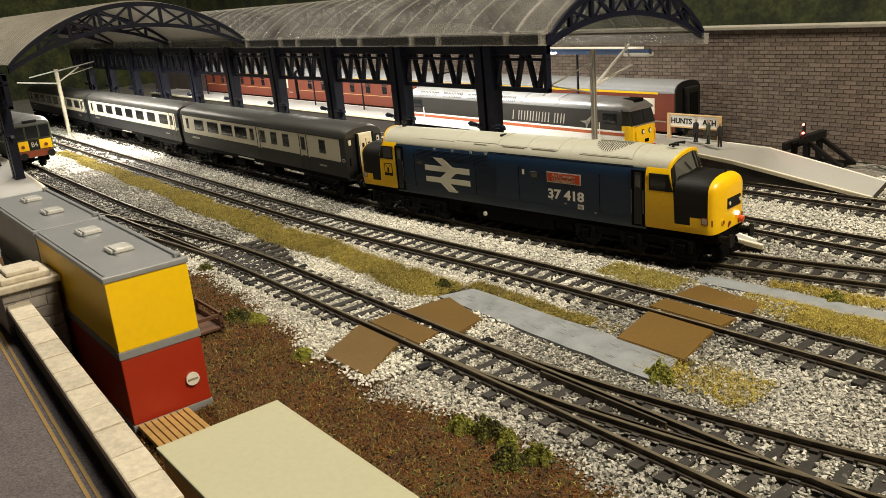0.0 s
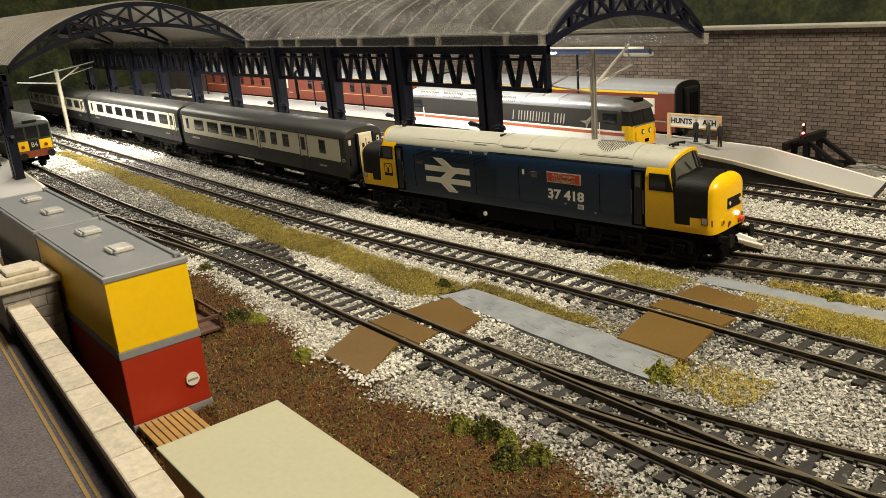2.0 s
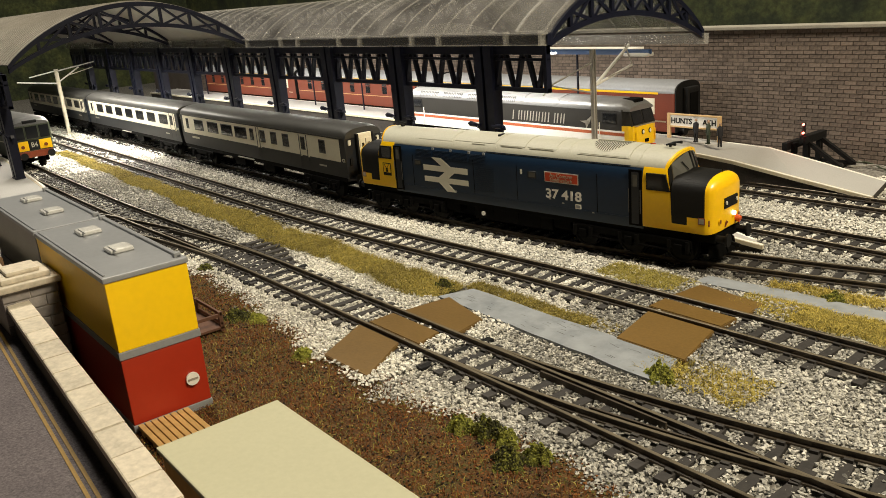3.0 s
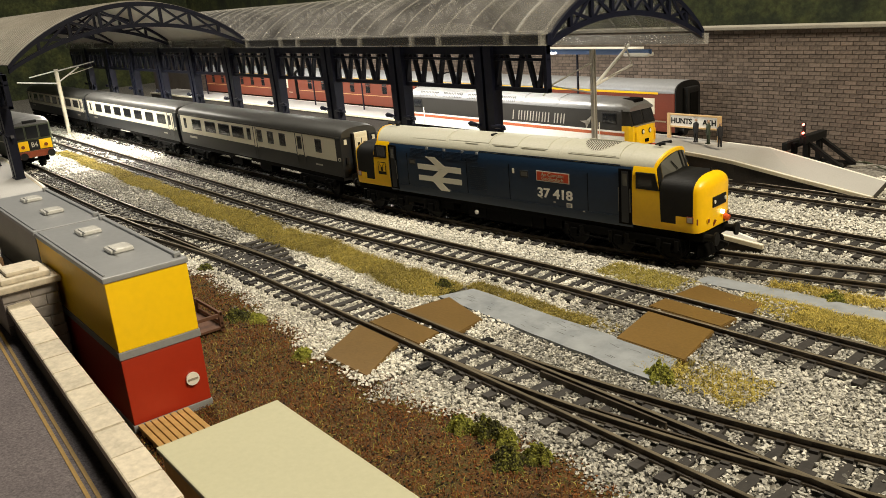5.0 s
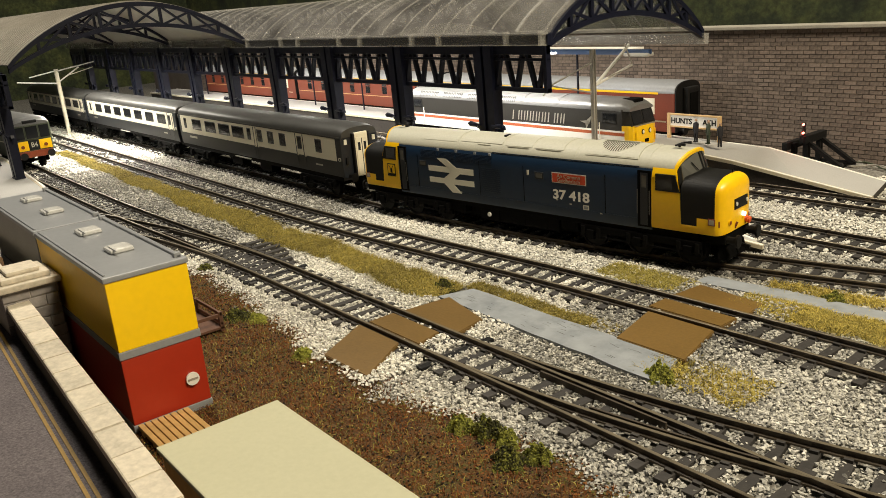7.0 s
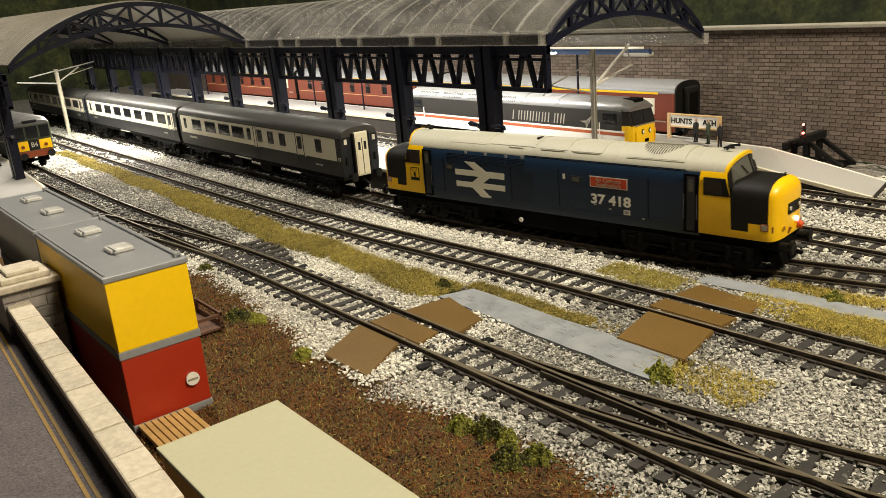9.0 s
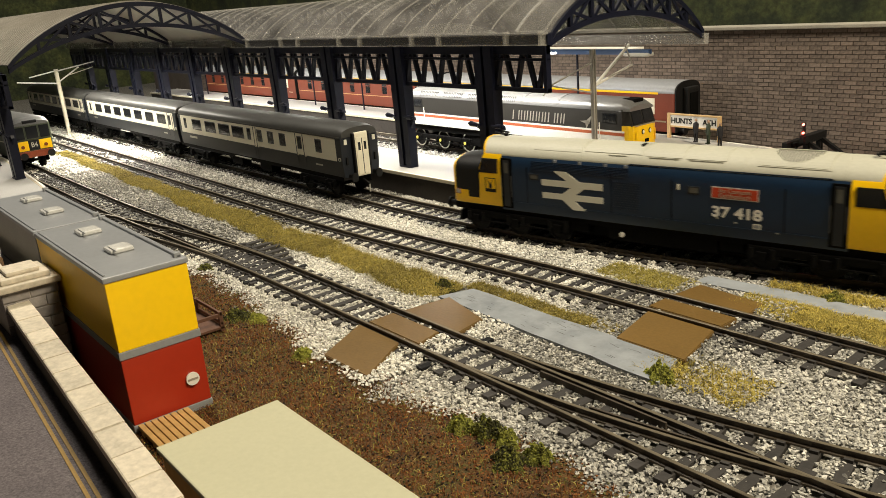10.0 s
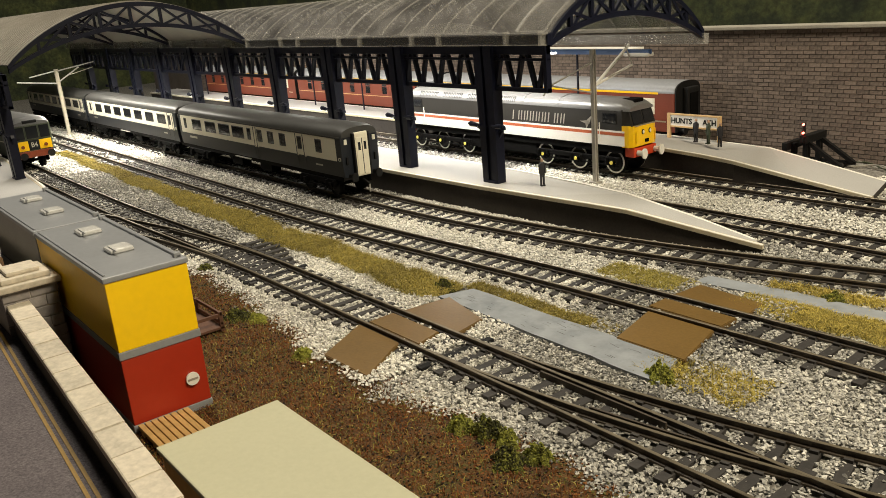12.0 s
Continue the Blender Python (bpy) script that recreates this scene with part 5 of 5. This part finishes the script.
# ---- crossings and paths ----
SIDE, MID = "brown timber crossing board beside the rail", "brown timber crossing board between the rails"
BOARDS = [
    ([(-250, 132), (-222, 132.8), (-235, 155.8), (-262, 155.8)], [2.2, 2.2, 3.4, 3.4], SIDE),
    ([(-261, 159.6), (-228, 159.6), (-231, 171.8), (-261, 171.8)], [3.5] * 4, MID),
    ([(-260, 176.4), (-225, 176.4), (-229, 192), (-258, 199)], [3.4, 3.4, 3.0, 3.0], SIDE),
    ([(-179, 212), (-150, 212), (-156, 238.0), (-185, 238.0)], [2.8, 2.8, 3.4, 3.4], SIDE),
    ([(-188, 242), (-156, 242), (-156, 252.6), (-188, 252.6)], [3.5] * 4, MID),
    ([(-188, 257), (-155, 257), (-157, 272), (-187, 275)], [3.4, 3.4, 3.0, 3.0], SIDE),
]
for pts, zs, lab in BOARDS:
    bm = slab(pts, 0.3, 0, ztop=zs)
    bmesh.ops.bevel(bm, geom=list(bm.edges), offset=0.3, segments=2, affect="EDGES")
    tagged(part("crossing_board", bm, M_BOARD), lab, "crossing board", group="crossing boards")
pth = []
for k in range(13):
    f = k / 12
    pth.append((-264 + 117 * f, 197 - 3 * f + random.uniform(-0.5, 0.5)))
for k in range(13):
    f = 1 - k / 12
    pth.append((-259 + 106 * f, 213 + random.uniform(-0.5, 0.5)))
p1 = part("path", slab(pth, 0, 2.3), M_PATH)
tagged(p1, "flaking grey plaster path slab between two crossings", "path", kind="structure")
cv, cf = [], []
for k in range(36):
    x, y, w, l = random.uniform(-258, -154), random.uniform(198, 211), random.uniform(0.12, 0.3), random.uniform(1.5, 6)
    i = len(cv)
    a = random.uniform(-0.25, 0.1)
    cv += [(x, y, 2.36), (x + l, y + a * l, 2.36), (x + l, y + a * l + w, 2.36), (x, y + w * 0.6, 2.36)]
    cf.append((i, i + 1, i + 2, i + 3))
tagged(mass("surface_cracks", cv, cf, M_DARKSHADE, p1), kind="stuff")
pth = [(-193 + 20 * k, 279.5 + 1.6 * k + random.uniform(-1, 1)) for k in range(14)] + [(-193 + 20 * k, 289.5 + 1.6 * k + random.uniform(-1, 1)) for k in range(13, -1, -1)]
p2 = part("path", slab(pth, 0, 1.6), M_PATH)
tagged(p2, "grey plaster path among dry grass", "path", kind="structure")


# ---- buffer stop, sign, figures ----
bs = thing("buffer_stop", "black buffer stop with two glowing red lamps", "buffer stop", -262, 505, 0)
bs.matrix_basis = bs.matrix_basis @ Matrix.Diagonal((0.78, 0.9, 0.82, 1))
for y in (-9, 9):
    part("upright", box(-2, 2, y - 2, y + 2, 2, 25, 0.3), M_BLACK, bs)
    part("upright", box(-12, -8.4, y - 2, y + 2, 2, 20, 0.3), M_BLACK, bs)
    part("raking_strut", bar((2, y, 21), (29, y, 4.5), 3.0), M_BLACK, bs)
    part("foot_rail", box(-20, 31, y - 1, y + 1, 3, 5.5, 0.2), M_BLACK, bs)
part("buffer_beam", box(-16, -11.5, -17, 17, 15, 21, 0.4), M_BLACK, bs)
part("top_beam", box(-3, 3, -14, 14, 21, 27, 0.4), M_BLACK, bs)
lp = part("lamp_post", box(-0.8, 0.8, -14.4, -12.4, 22, 37, 0.2), M_BLACK, bs)
for z in (36, 29.5):
    part("lamp", cyl((0.8, -16.2, z), (0.2, -14.3, z), 0.8, 0.9, seg=14), M_LEDR, lp, "glowing red lamp")

sg = thing("station_sign", "timber-framed white station sign on posts at the platform edge", "sign", -333, 479, 16.1)
part("board", box(-19.6, 19.6, -0.4, 0.4, 8.6, 16.4), M_WHITE, sg)
for z in (7.8, 16.2):
    part("frame_rail", box(-20.4, 20.4, -0.9, 0.9, z, z + 1.1, 0.15), M_SIGNW, sg)
for x in (-20, 20):
    part("post", box(x - 1.2, x + 1.2, -1, 1, 0, 17.4, 0.2), M_SIGNW, sg)
lettering("HUNTS", 5.2, M_BLACK, sg, mm(-9.6, -0.55, 12.3, 90, 0, 0), "lettering", 1.0)
lettering("ATH", 5.2, M_BLACK, sg, mm(12.6, -0.55, 12.3, 90, 0, 0), "lettering", 1.0)

cb = thing("loose_cable", "thin green and white loose cables by the wall foot", "cable", -226, 512, 0.6)
for k, (m_, o) in enumerate(((M_MAST, 0), (M_DMU, 3), (M_MAST, 6))):
    pts = [(-14 + 6 * i, o + 4 * math.sin(i * 0.9 + k), 0.6 + 2.2 * math.sin(i * 0.5 + k) ** 2) for i in range(9)]
    bm = bmesh.new()
    for p, q in zip(pts, pts[1:]):
        cyl(p, q, 0.45, seg=6, bm=bm)
    part("cable", bm, m_, cb)


def figurine(u, v, z, coat, label, rz=0):
    """A tiny standing model figure as one plain shape."""
    bm = bmesh.new()
    for s in (-1, 1):
        cyl((s * 1.2, 0, 0.4), (s * 1.1, 0, 11), 0.9, 1.2, 8, bm)
        box(s * 1.2 - 0.9, s * 1.2 + 0.9, -2.2, 1.0, 0, 1.1, 0.2, bm)
        cyl((s * 2.4, 0, 18), (s * 2.5, -1.0, 10.5), 0.7, 0.6, 8, bm)
    loft([[(x * 2.1 * k, y * 1.4 * k, zz) for x, y in ((-1, -.7), (-.6, -1), (.6, -1), (1, -.7), (1, .7), (.6, 1), (-.6, 1), (-1, .7))] for zz, k in ((8.5, 1.05), (13, 0.85), (18, 1.1), (19.4, 0.5))], bm)
    bmesh.ops.create_icosphere(bm, subdivisions=2, radius=1.5, matrix=Matrix.Translation((0, -0.2, 21.2)))
    for f in bm.faces:
        c = f.calc_center_median()
        f.material_index = 1 if c.z > 19.6 or (1.2 < c.z < 5 and coat is not M_FIG2) else 0
    bmesh.ops.scale(bm, vec=(0.66, 0.66, 0.70), verts=bm.verts)
    ob = part("figurine", bm, [coat, M_TAN], smooth=True)
    ob.matrix_basis = mm(u, v, z, 0, 0, rz)
    tagged(ob, label, "figurine", group="platform figurines")


figurine(-327, 473, 16.1, M_FIG1, "tiny dark-coated model figurine standing before the sign", 10)
figurine(-316, 471, 16.1, M_FIG2, "tiny green-coated model figurine standing before the sign", -20)
figurine(-304, 466, 16.1, M_FIG1, "tiny model figurine with bare legs on the platform", 30)
figurine(-327, 326, 16.1, M_FIG1, "tiny dark model figurine alone on the island platform", 60)


# ---- vegetation ----
def blades(name, region, count, h0, h1, material, label, lean=1.5):
    u, v = region(count)
    n = len(u)
    h, a, l, w = rng.uniform(h0, h1, n), rng.uniform(0, 2 * np.pi, n), rng.uniform(0.2, 1.0, n) * lean, rng.uniform(0.10, 0.20, n)
    b = rng.uniform(0, 2 * np.pi, n)
    z0 = np.full(n, 0.4)
    p0 = np.stack([u - np.cos(b) * w, v - np.sin(b) * w, z0], 1)
    p1 = np.stack([u + np.cos(b) * w, v + np.sin(b) * w, z0], 1)
    mx, my, mz = u + np.cos(a) * l * h * 0.35, v + np.sin(a) * l * h * 0.35, z0 + h * 0.6
    p2 = np.stack([mx + np.cos(b) * w * 0.7, my + np.sin(b) * w * 0.7, mz], 1)
    p3 = np.stack([mx - np.cos(b) * w * 0.7, my - np.sin(b) * w * 0.7, mz], 1)
    tx, ty, tz = u + np.cos(a) * l * h, v + np.sin(a) * l * h, z0 + h * (1 - 0.45 * l)
    p4 = np.stack([tx, ty, tz], 1)
    p5 = np.stack([tx + 0.1, ty, tz], 1)
    vs = np.stack([p0, p1, p2, p3, p4, p5], 1).reshape(-1, 3)
    k = np.arange(n)[:, None] * 6
    fs = np.concatenate([k + np.array([[0, 1, 2, 3]]), k + np.array([[3, 2, 5, 4]])])
    return tagged(mass(name, vs, fs, material), label, "grass", kind="stuff")


def strip_region(u0, u1, lo, hi, edge=3.0, dens=None):
    def f(count):
        u = rng.uniform(u0, u1, count)
        a, b = lo(u), hi(u)
        v = a + (b - a) * rng.beta(1.25, 1.25, count)
        q = np.abs((v - a) / (b - a) - 0.5) * 2
        clump = np.sin(u * 0.31 + v * 0.23) + np.sin(u * 0.117 - v * 0.41 + 2) + np.sin(v * 0.67 + u * 0.2) + rng.normal(0, 0.5, count)
        keep = clump > -2.6 + 2.4 * q ** 3
        return u[keep], v[keep]
    return f


L_ = lambda c, s=0.0, u0=0.0: (lambda u: c + s * (u - u0))
strip_a = strip_region(-900, -266, lambda u: np.interp(u, [-880, -584, -469, -275], [204, 197, 192, 194]) + 2 * np.sin(u * .05), lambda u: 214 - 1.5 * np.sin(u * .07))
blades("dry_grass", strip_a, 80000, 1.6, 4.6, M_GRASS, "golden static grass strip between the running lines")
blades("dry_grass", strip_a, 30000, 1.5, 4.2, M_GRASSG, "olive blades mixed in the golden grass strip")
strip_b = strip_region(-168, 40, lambda u: 265 + 0 * u, lambda u: 280 + 0.08 * (u + 168))
blades("dry_grass", strip_b, 45000, 1.6, 4.0, M_GRASS, "golden static grass beside the grey path")
blades("dry_grass", strip_b, 22000, 2.0, 4.0, M_GRASSG, "olive blades beside the grey path")
strip_c = strip_region(-234, -190, lambda u: 263 + 0 * u, lambda u: 281 + 0 * u)
blades("dry_grass", strip_c, 3800, 1.4, 3.6, M_GRASSG, "thin olive static grass beside the crossing")
strip_d = strip_region(-160, -120, lambda u: 196 + 0 * u, lambda u: 219 + 0 * u)
blades("dry_grass", strip_d, 1500, 1.5, 4.0, M_GRASS, "thin golden grass beside the path end")
strip_e = strip_region(-265, -183, lambda u: 213.5 + 0 * u, lambda u: 222 + 0 * u)
blades("dry_grass", strip_e, 6500, 1.5, 3.5, M_GRASS, "thin golden grass along the path edge")
strip_f = strip_region(-168, 30, lambda u: 292 + 0.08 * (u + 168), lambda u: 301 + 0.1 * (u + 168))
blades("dry_grass", strip_f, 7000, 2.0, 4.5, M_GRASS, "golden grass beyond the grey path")
earth = strip_region(-420, 60, lambda u: 56 + 0 * u, lambda u: 140 + 0 * u)
blades("turf_fibres", earth, 15000, 0.9, 2.4, M_GRASSG, "short olive fibres in the brown turf", 1.2)
blades("turf_fibres", earth, 30000, 1.0, 2.8, mat("rust_fibre", (0.14, 0.050, 0.011), 0.9, var=0.5, island=0.6), "short rusty fibres in the brown turf", 1.2)


def crumbs(name, region, count, r0, r1, material, label, z=0.5, flat=0.7, keep=None):
    """Many small irregular stones or crumbs, six faces each."""
    u, v = region(count)
    if keep is not None:
        k = keep(u, v)
        u, v = u[k], v[k]
    n = len(u)
    base = np.array([(1, 0, 0), (-0.5, 0.866, 0), (-0.5, -0.866, 0), (0, 0, 1.25), (0, 0, -1.25)], float)
    r = rng.uniform(r0, r1, n)
    pts = base[None] * (r[:, None] * rng.uniform(0.7, 1.3, (n, 5)))[..., None]
    pts = pts + rng.normal(0, 0.14, (n, 5, 3)) * r[:, None, None]
    q = rng.normal(size=(n, 4))
    q /= np.linalg.norm(q, axis=1, keepdims=True)
    w, x, y, zz = q.T
    R = np.stack([1 - 2 * (y * y + zz * zz), 2 * (x * y - w * zz), 2 * (x * zz + w * y), 2 * (x * y + w * zz), 1 - 2 * (x * x + zz * zz), 2 * (y * zz - w * x), 2 * (x * zz - w * y), 2 * (y * zz + w * x), 1 - 2 * (x * x + y * y)], 1).reshape(n, 3, 3)
    pts = np.einsum("nij,nkj->nki", R, pts)
    pts[:, :, 2] *= flat
    zb = z + rng.uniform(-0.2, 0.9, n) if np.isscalar(z) else z(u, v)
    if "ballast" in name:
        for _, fn, a, b, _, _ in TRACKS:
            zb = zb + 0.45 * ((np.abs(v - fn(u)) < 14) & (u > a) & (u < b))
        for c0, c1, d0, d1 in ((-268, -216, 128, 200), (-194, -144, 208, 278)):
            zb = zb + rng.uniform(0.4, 1.7, n) * ((u > c0) & (u < c1) & (v > d0) & (v < d1))
    pts += np.stack([u, v, zb], 1)[:, None, :]
    f = np.array([(0, 1, 3), (1, 2, 3), (2, 0, 3), (1, 0, 4), (2, 1, 4), (0, 2, 4)])
    fs = (np.arange(n)[:, None, None] * 5 + f[None]).reshape(-1, 3)
    return tagged(mass(name, pts.reshape(-1, 3), fs, material), label, "ballast" if "ballast" in name else "turf", kind="stuff")


def inside(u, v, pts):
    c = np.zeros(len(u), bool)
    n = len(pts)
    for i in range(n):
        (x0, y0), (x1, y1) = pts[i], pts[i - 1]
        hit = ((y0 > v) != (y1 > v)) & (u < (x1 - x0) * (v - y0) / (y1 - y0 + 1e-9) + x0)
        c ^= hit
    return c


def ballast_keep(u, v):
    ok = v > np.array([edge_v(x) for x in u]) - 2 + rng.normal(0, 2.5, len(u))
    ok &= v < 526
    ok &= ~inside(u, v, ISLE_FRONT + ISLE_BACK)
    ok &= ~((v > 434) & (v < 486) & (u < -200))
    ok &= ~((u > -270) & (u < -146) & (v > 196) & (v < 213))
    ok &= ~((u > -192) & (v > 280 + 0.08 * (u + 192)) & (v < 289 + 0.08 * (u + 192)))
    for pts, _, _ in BOARDS:
        ok &= ~inside(u, v, pts)
    ok &= ~((v < 142) & (u < -600))
    ok &= ~(inside(u, v, [(-357, 150), (-357, 184), (-413, 197), (-413, 154)]) & (rng.random(len(u)) < 0.8))
    for nm, fn, a, b, lab, drop in TRACKS:
        d = v - fn(u)
        on = (u > a) & (u < b)
        if nm == "turnout_branch":
            on &= np.abs(fn(u) - line_front(u)) >= 6
        ph = ((u - a) / 8.4) % 1.0
        slp = np.abs(ph - 0.5) * 8.4
        ok &= ~(on & (np.abs(d) < 15.2) & (slp < 1.95) & (rng.random(len(u)) < 0.93))
        ok &= ~(on & (np.abs(np.abs(d) - 8.7) < 1.7))
    return ok


def field(u0, u1, v0, v1):
    return lambda n: (rng.uniform(u0, u1, n), rng.uniform(v0, v1, n))


crumbs("ballast_chippings", field(-215, 20, 115, 345), 118000, 0.38, 0.80, M_STONE, "loose pale grey ballast chippings", keep=ballast_keep)
crumbs("ballast_chippings", field(-430, -215, 105, 445), 145000, 0.38, 0.82, M_STONE, "loose pale grey ballast chippings", keep=ballast_keep)
crumbs("ballast_chippings", field(-215, 60, 345, 526), 36000, 0.48, 0.95, M_STONE, "loose pale grey ballast chippings", keep=ballast_keep)
crumbs("ballast_chippings", field(-760, -430, 115, 445), 64000, 0.5, 1.05, M_STONE, "loose pale grey ballast chippings", keep=ballast_keep)
crumbs("ballast_chippings", field(-1150, -760, 140, 300), 12000, 0.9, 1.8, M_STONE, "loose pale grey ballast chippings", keep=ballast_keep)
for st, cnt in ((strip_a, 26000), (strip_b, 11000), (strip_c, 1500), (strip_d, 450), (strip_e, 1800), (strip_f, 3000)):
    crumbs("grass_roots", st, cnt, 0.35, 0.8, M_GRASSG, "olive matted roots under dry grass", z=0.8)
turf_keep = lambda u, v: v < np.array([edge_v(x) for x in u]) + 2
crumbs("turf_crumbs", field(-430, 60, 52, 146), 46000, 0.18, 0.5, M_FLOCK, "brown crumbs of scattered turf", z=0.6, keep=turf_keep)
crumbs("turf_crumbs", field(-430, 60, 52, 146), 14000, 0.18, 0.5, M_FLOCKG, "green crumbs of scattered turf", z=0.6, keep=turf_keep)


def bush(u, v, r, h, seed, label):
    g = np.random.default_rng(seed)
    n = int(2200 + 500 * r)
    a, q = g.uniform(0, 2 * np.pi, n), np.sqrt(g.random(n))
    lump = 0.75 + 0.35 * np.sin(3 * a + seed) * np.cos(2 * a)
    x, y = u + np.cos(a) * q * r * 1.25 * lump, v + np.sin(a) * q * r * lump
    top = h * (1 - q ** 2) * (0.55 + 0.6 * np.abs(np.sin(x * 0.9 + seed) * np.cos(y * 1.1))) + 0.6
    z = top * g.uniform(0.35, 1, n)
    ob = crumbs("bush", lambda _: (x, y), n, 0.16, 0.52, M_BUSH, label, z=lambda uu, vv: z, flat=1.0)
    ob["category"] = "bush"
    del ob["kind"]


BUSHES = [(-173, 133, 5, 5), (-165, 136.5, 5.5, 6.5), (-158, 138, 4, 5), (-149, 131, 5.5, 6), (-144, 138, 4.5, 5.5), (-256, 127, 5, 4.5), (-314, 127, 7, 4.5), (-305, 132, 5, 4), (-272, 207, 6, 5), (-150, 199, 5.5, 6.5), (-141, 296, 5, 4), (-392, 147, 5, 3.5)]
for i, (u, v, r, h) in enumerate(BUSHES):
    bush(u, v, r, h, i, "dark green foam bush on the turf" if v < 140 else "dark green foam bush among dry grass")


# ---- what moves ----
RUN = [(0, -306.5), (2.6, -306.5), (3.0, -307.8), (3.5, -310.0), (4.2, -312.4), (4.8, -313.0), (5.0, -312.7), (5.5, -311.4), (6.0, -309.0), (6.5, -306.2), (7.0, -303.6), (7.6, -300.0),
       (8.2, -295.2), (8.6, -290.6), (9.0, -282.6), (9.5, -260.0), (10.0, -226.0), (10.5, -179.0), (11.0, -122.5), (11.5, -62.0), (12.0, -1.0)]


def run_at(t):
    ts, xs = np.array([a for a, _ in RUN]), np.array([b for _, b in RUN])
    d = np.gradient(xs, ts)
    d[:2] = 0
    i = int(np.clip(np.searchsorted(ts, t) - 1, 0, len(ts) - 2))
    h = ts[i + 1] - ts[i]
    k = (t - ts[i]) / h
    return float((1 + 2 * k) * (1 - k) ** 2 * xs[i] + k * (1 - k) ** 2 * h * d[i] + k * k * (3 - 2 * k) * xs[i + 1] + k * k * (k - 1) * h * d[i + 1])


def loco_pose(c):
    a, b = (c - 74.4, float(line_train(c - 74.4))), (c + 74.4, float(line_train(c + 74.4)))
    return mm((a[0] + b[0]) / 2 + 0.7, (a[1] + b[1]) / 2 - 0.9, 4.5, 0, 0, math.degrees(math.atan2(b[1] - a[1], b[0] - a[0])))


def coach_shift(t):
    k = min(max((t - 2.75) / 2.05, 0), 1)
    return 5.0 * (1 - k * k * (3 - 2 * k))


def motions():
    times = [0, 1.3, 2.6] + [2.8 + 0.2 * k for k in range(31)] + [9.0 + 0.1 * k for k in range(31)]
    walk(LOCO, [(t, loco_pose(run_at(t))) for t in times])
    fine = [0, 2.6] + [2.8 + 0.2 * k for k in range(31)] + [9.0 + k / 15 for k in range(1, 46)]
    for w in LOCO_WHEELS:
        x, _, z = w.location
        walk(w, [(t, Matrix.Translation((x, 0, z)) @ pose(0, 0, 0, 0, math.degrees((run_at(t) + 306.5) / 7.2), 0)) for t in fine])
    slow = [0, 2.7] + [2.8 + 0.2 * k for k in range(12)] + [12.0]
    for t0, ws in COACHES:
        x, y, z = t0.location
        walk(t0, [(t, Matrix.Translation((x + coach_shift(t) * K, y, z))) for t in slow])
        for w in ws:
            a, _, c = w.location
            walk(w, [(t, Matrix.Translation((a, 0, c)) @ pose(0, 0, 0, 0, math.degrees((coach_shift(t) - 5) / 6.6), 0)) for t in slow])


motions()
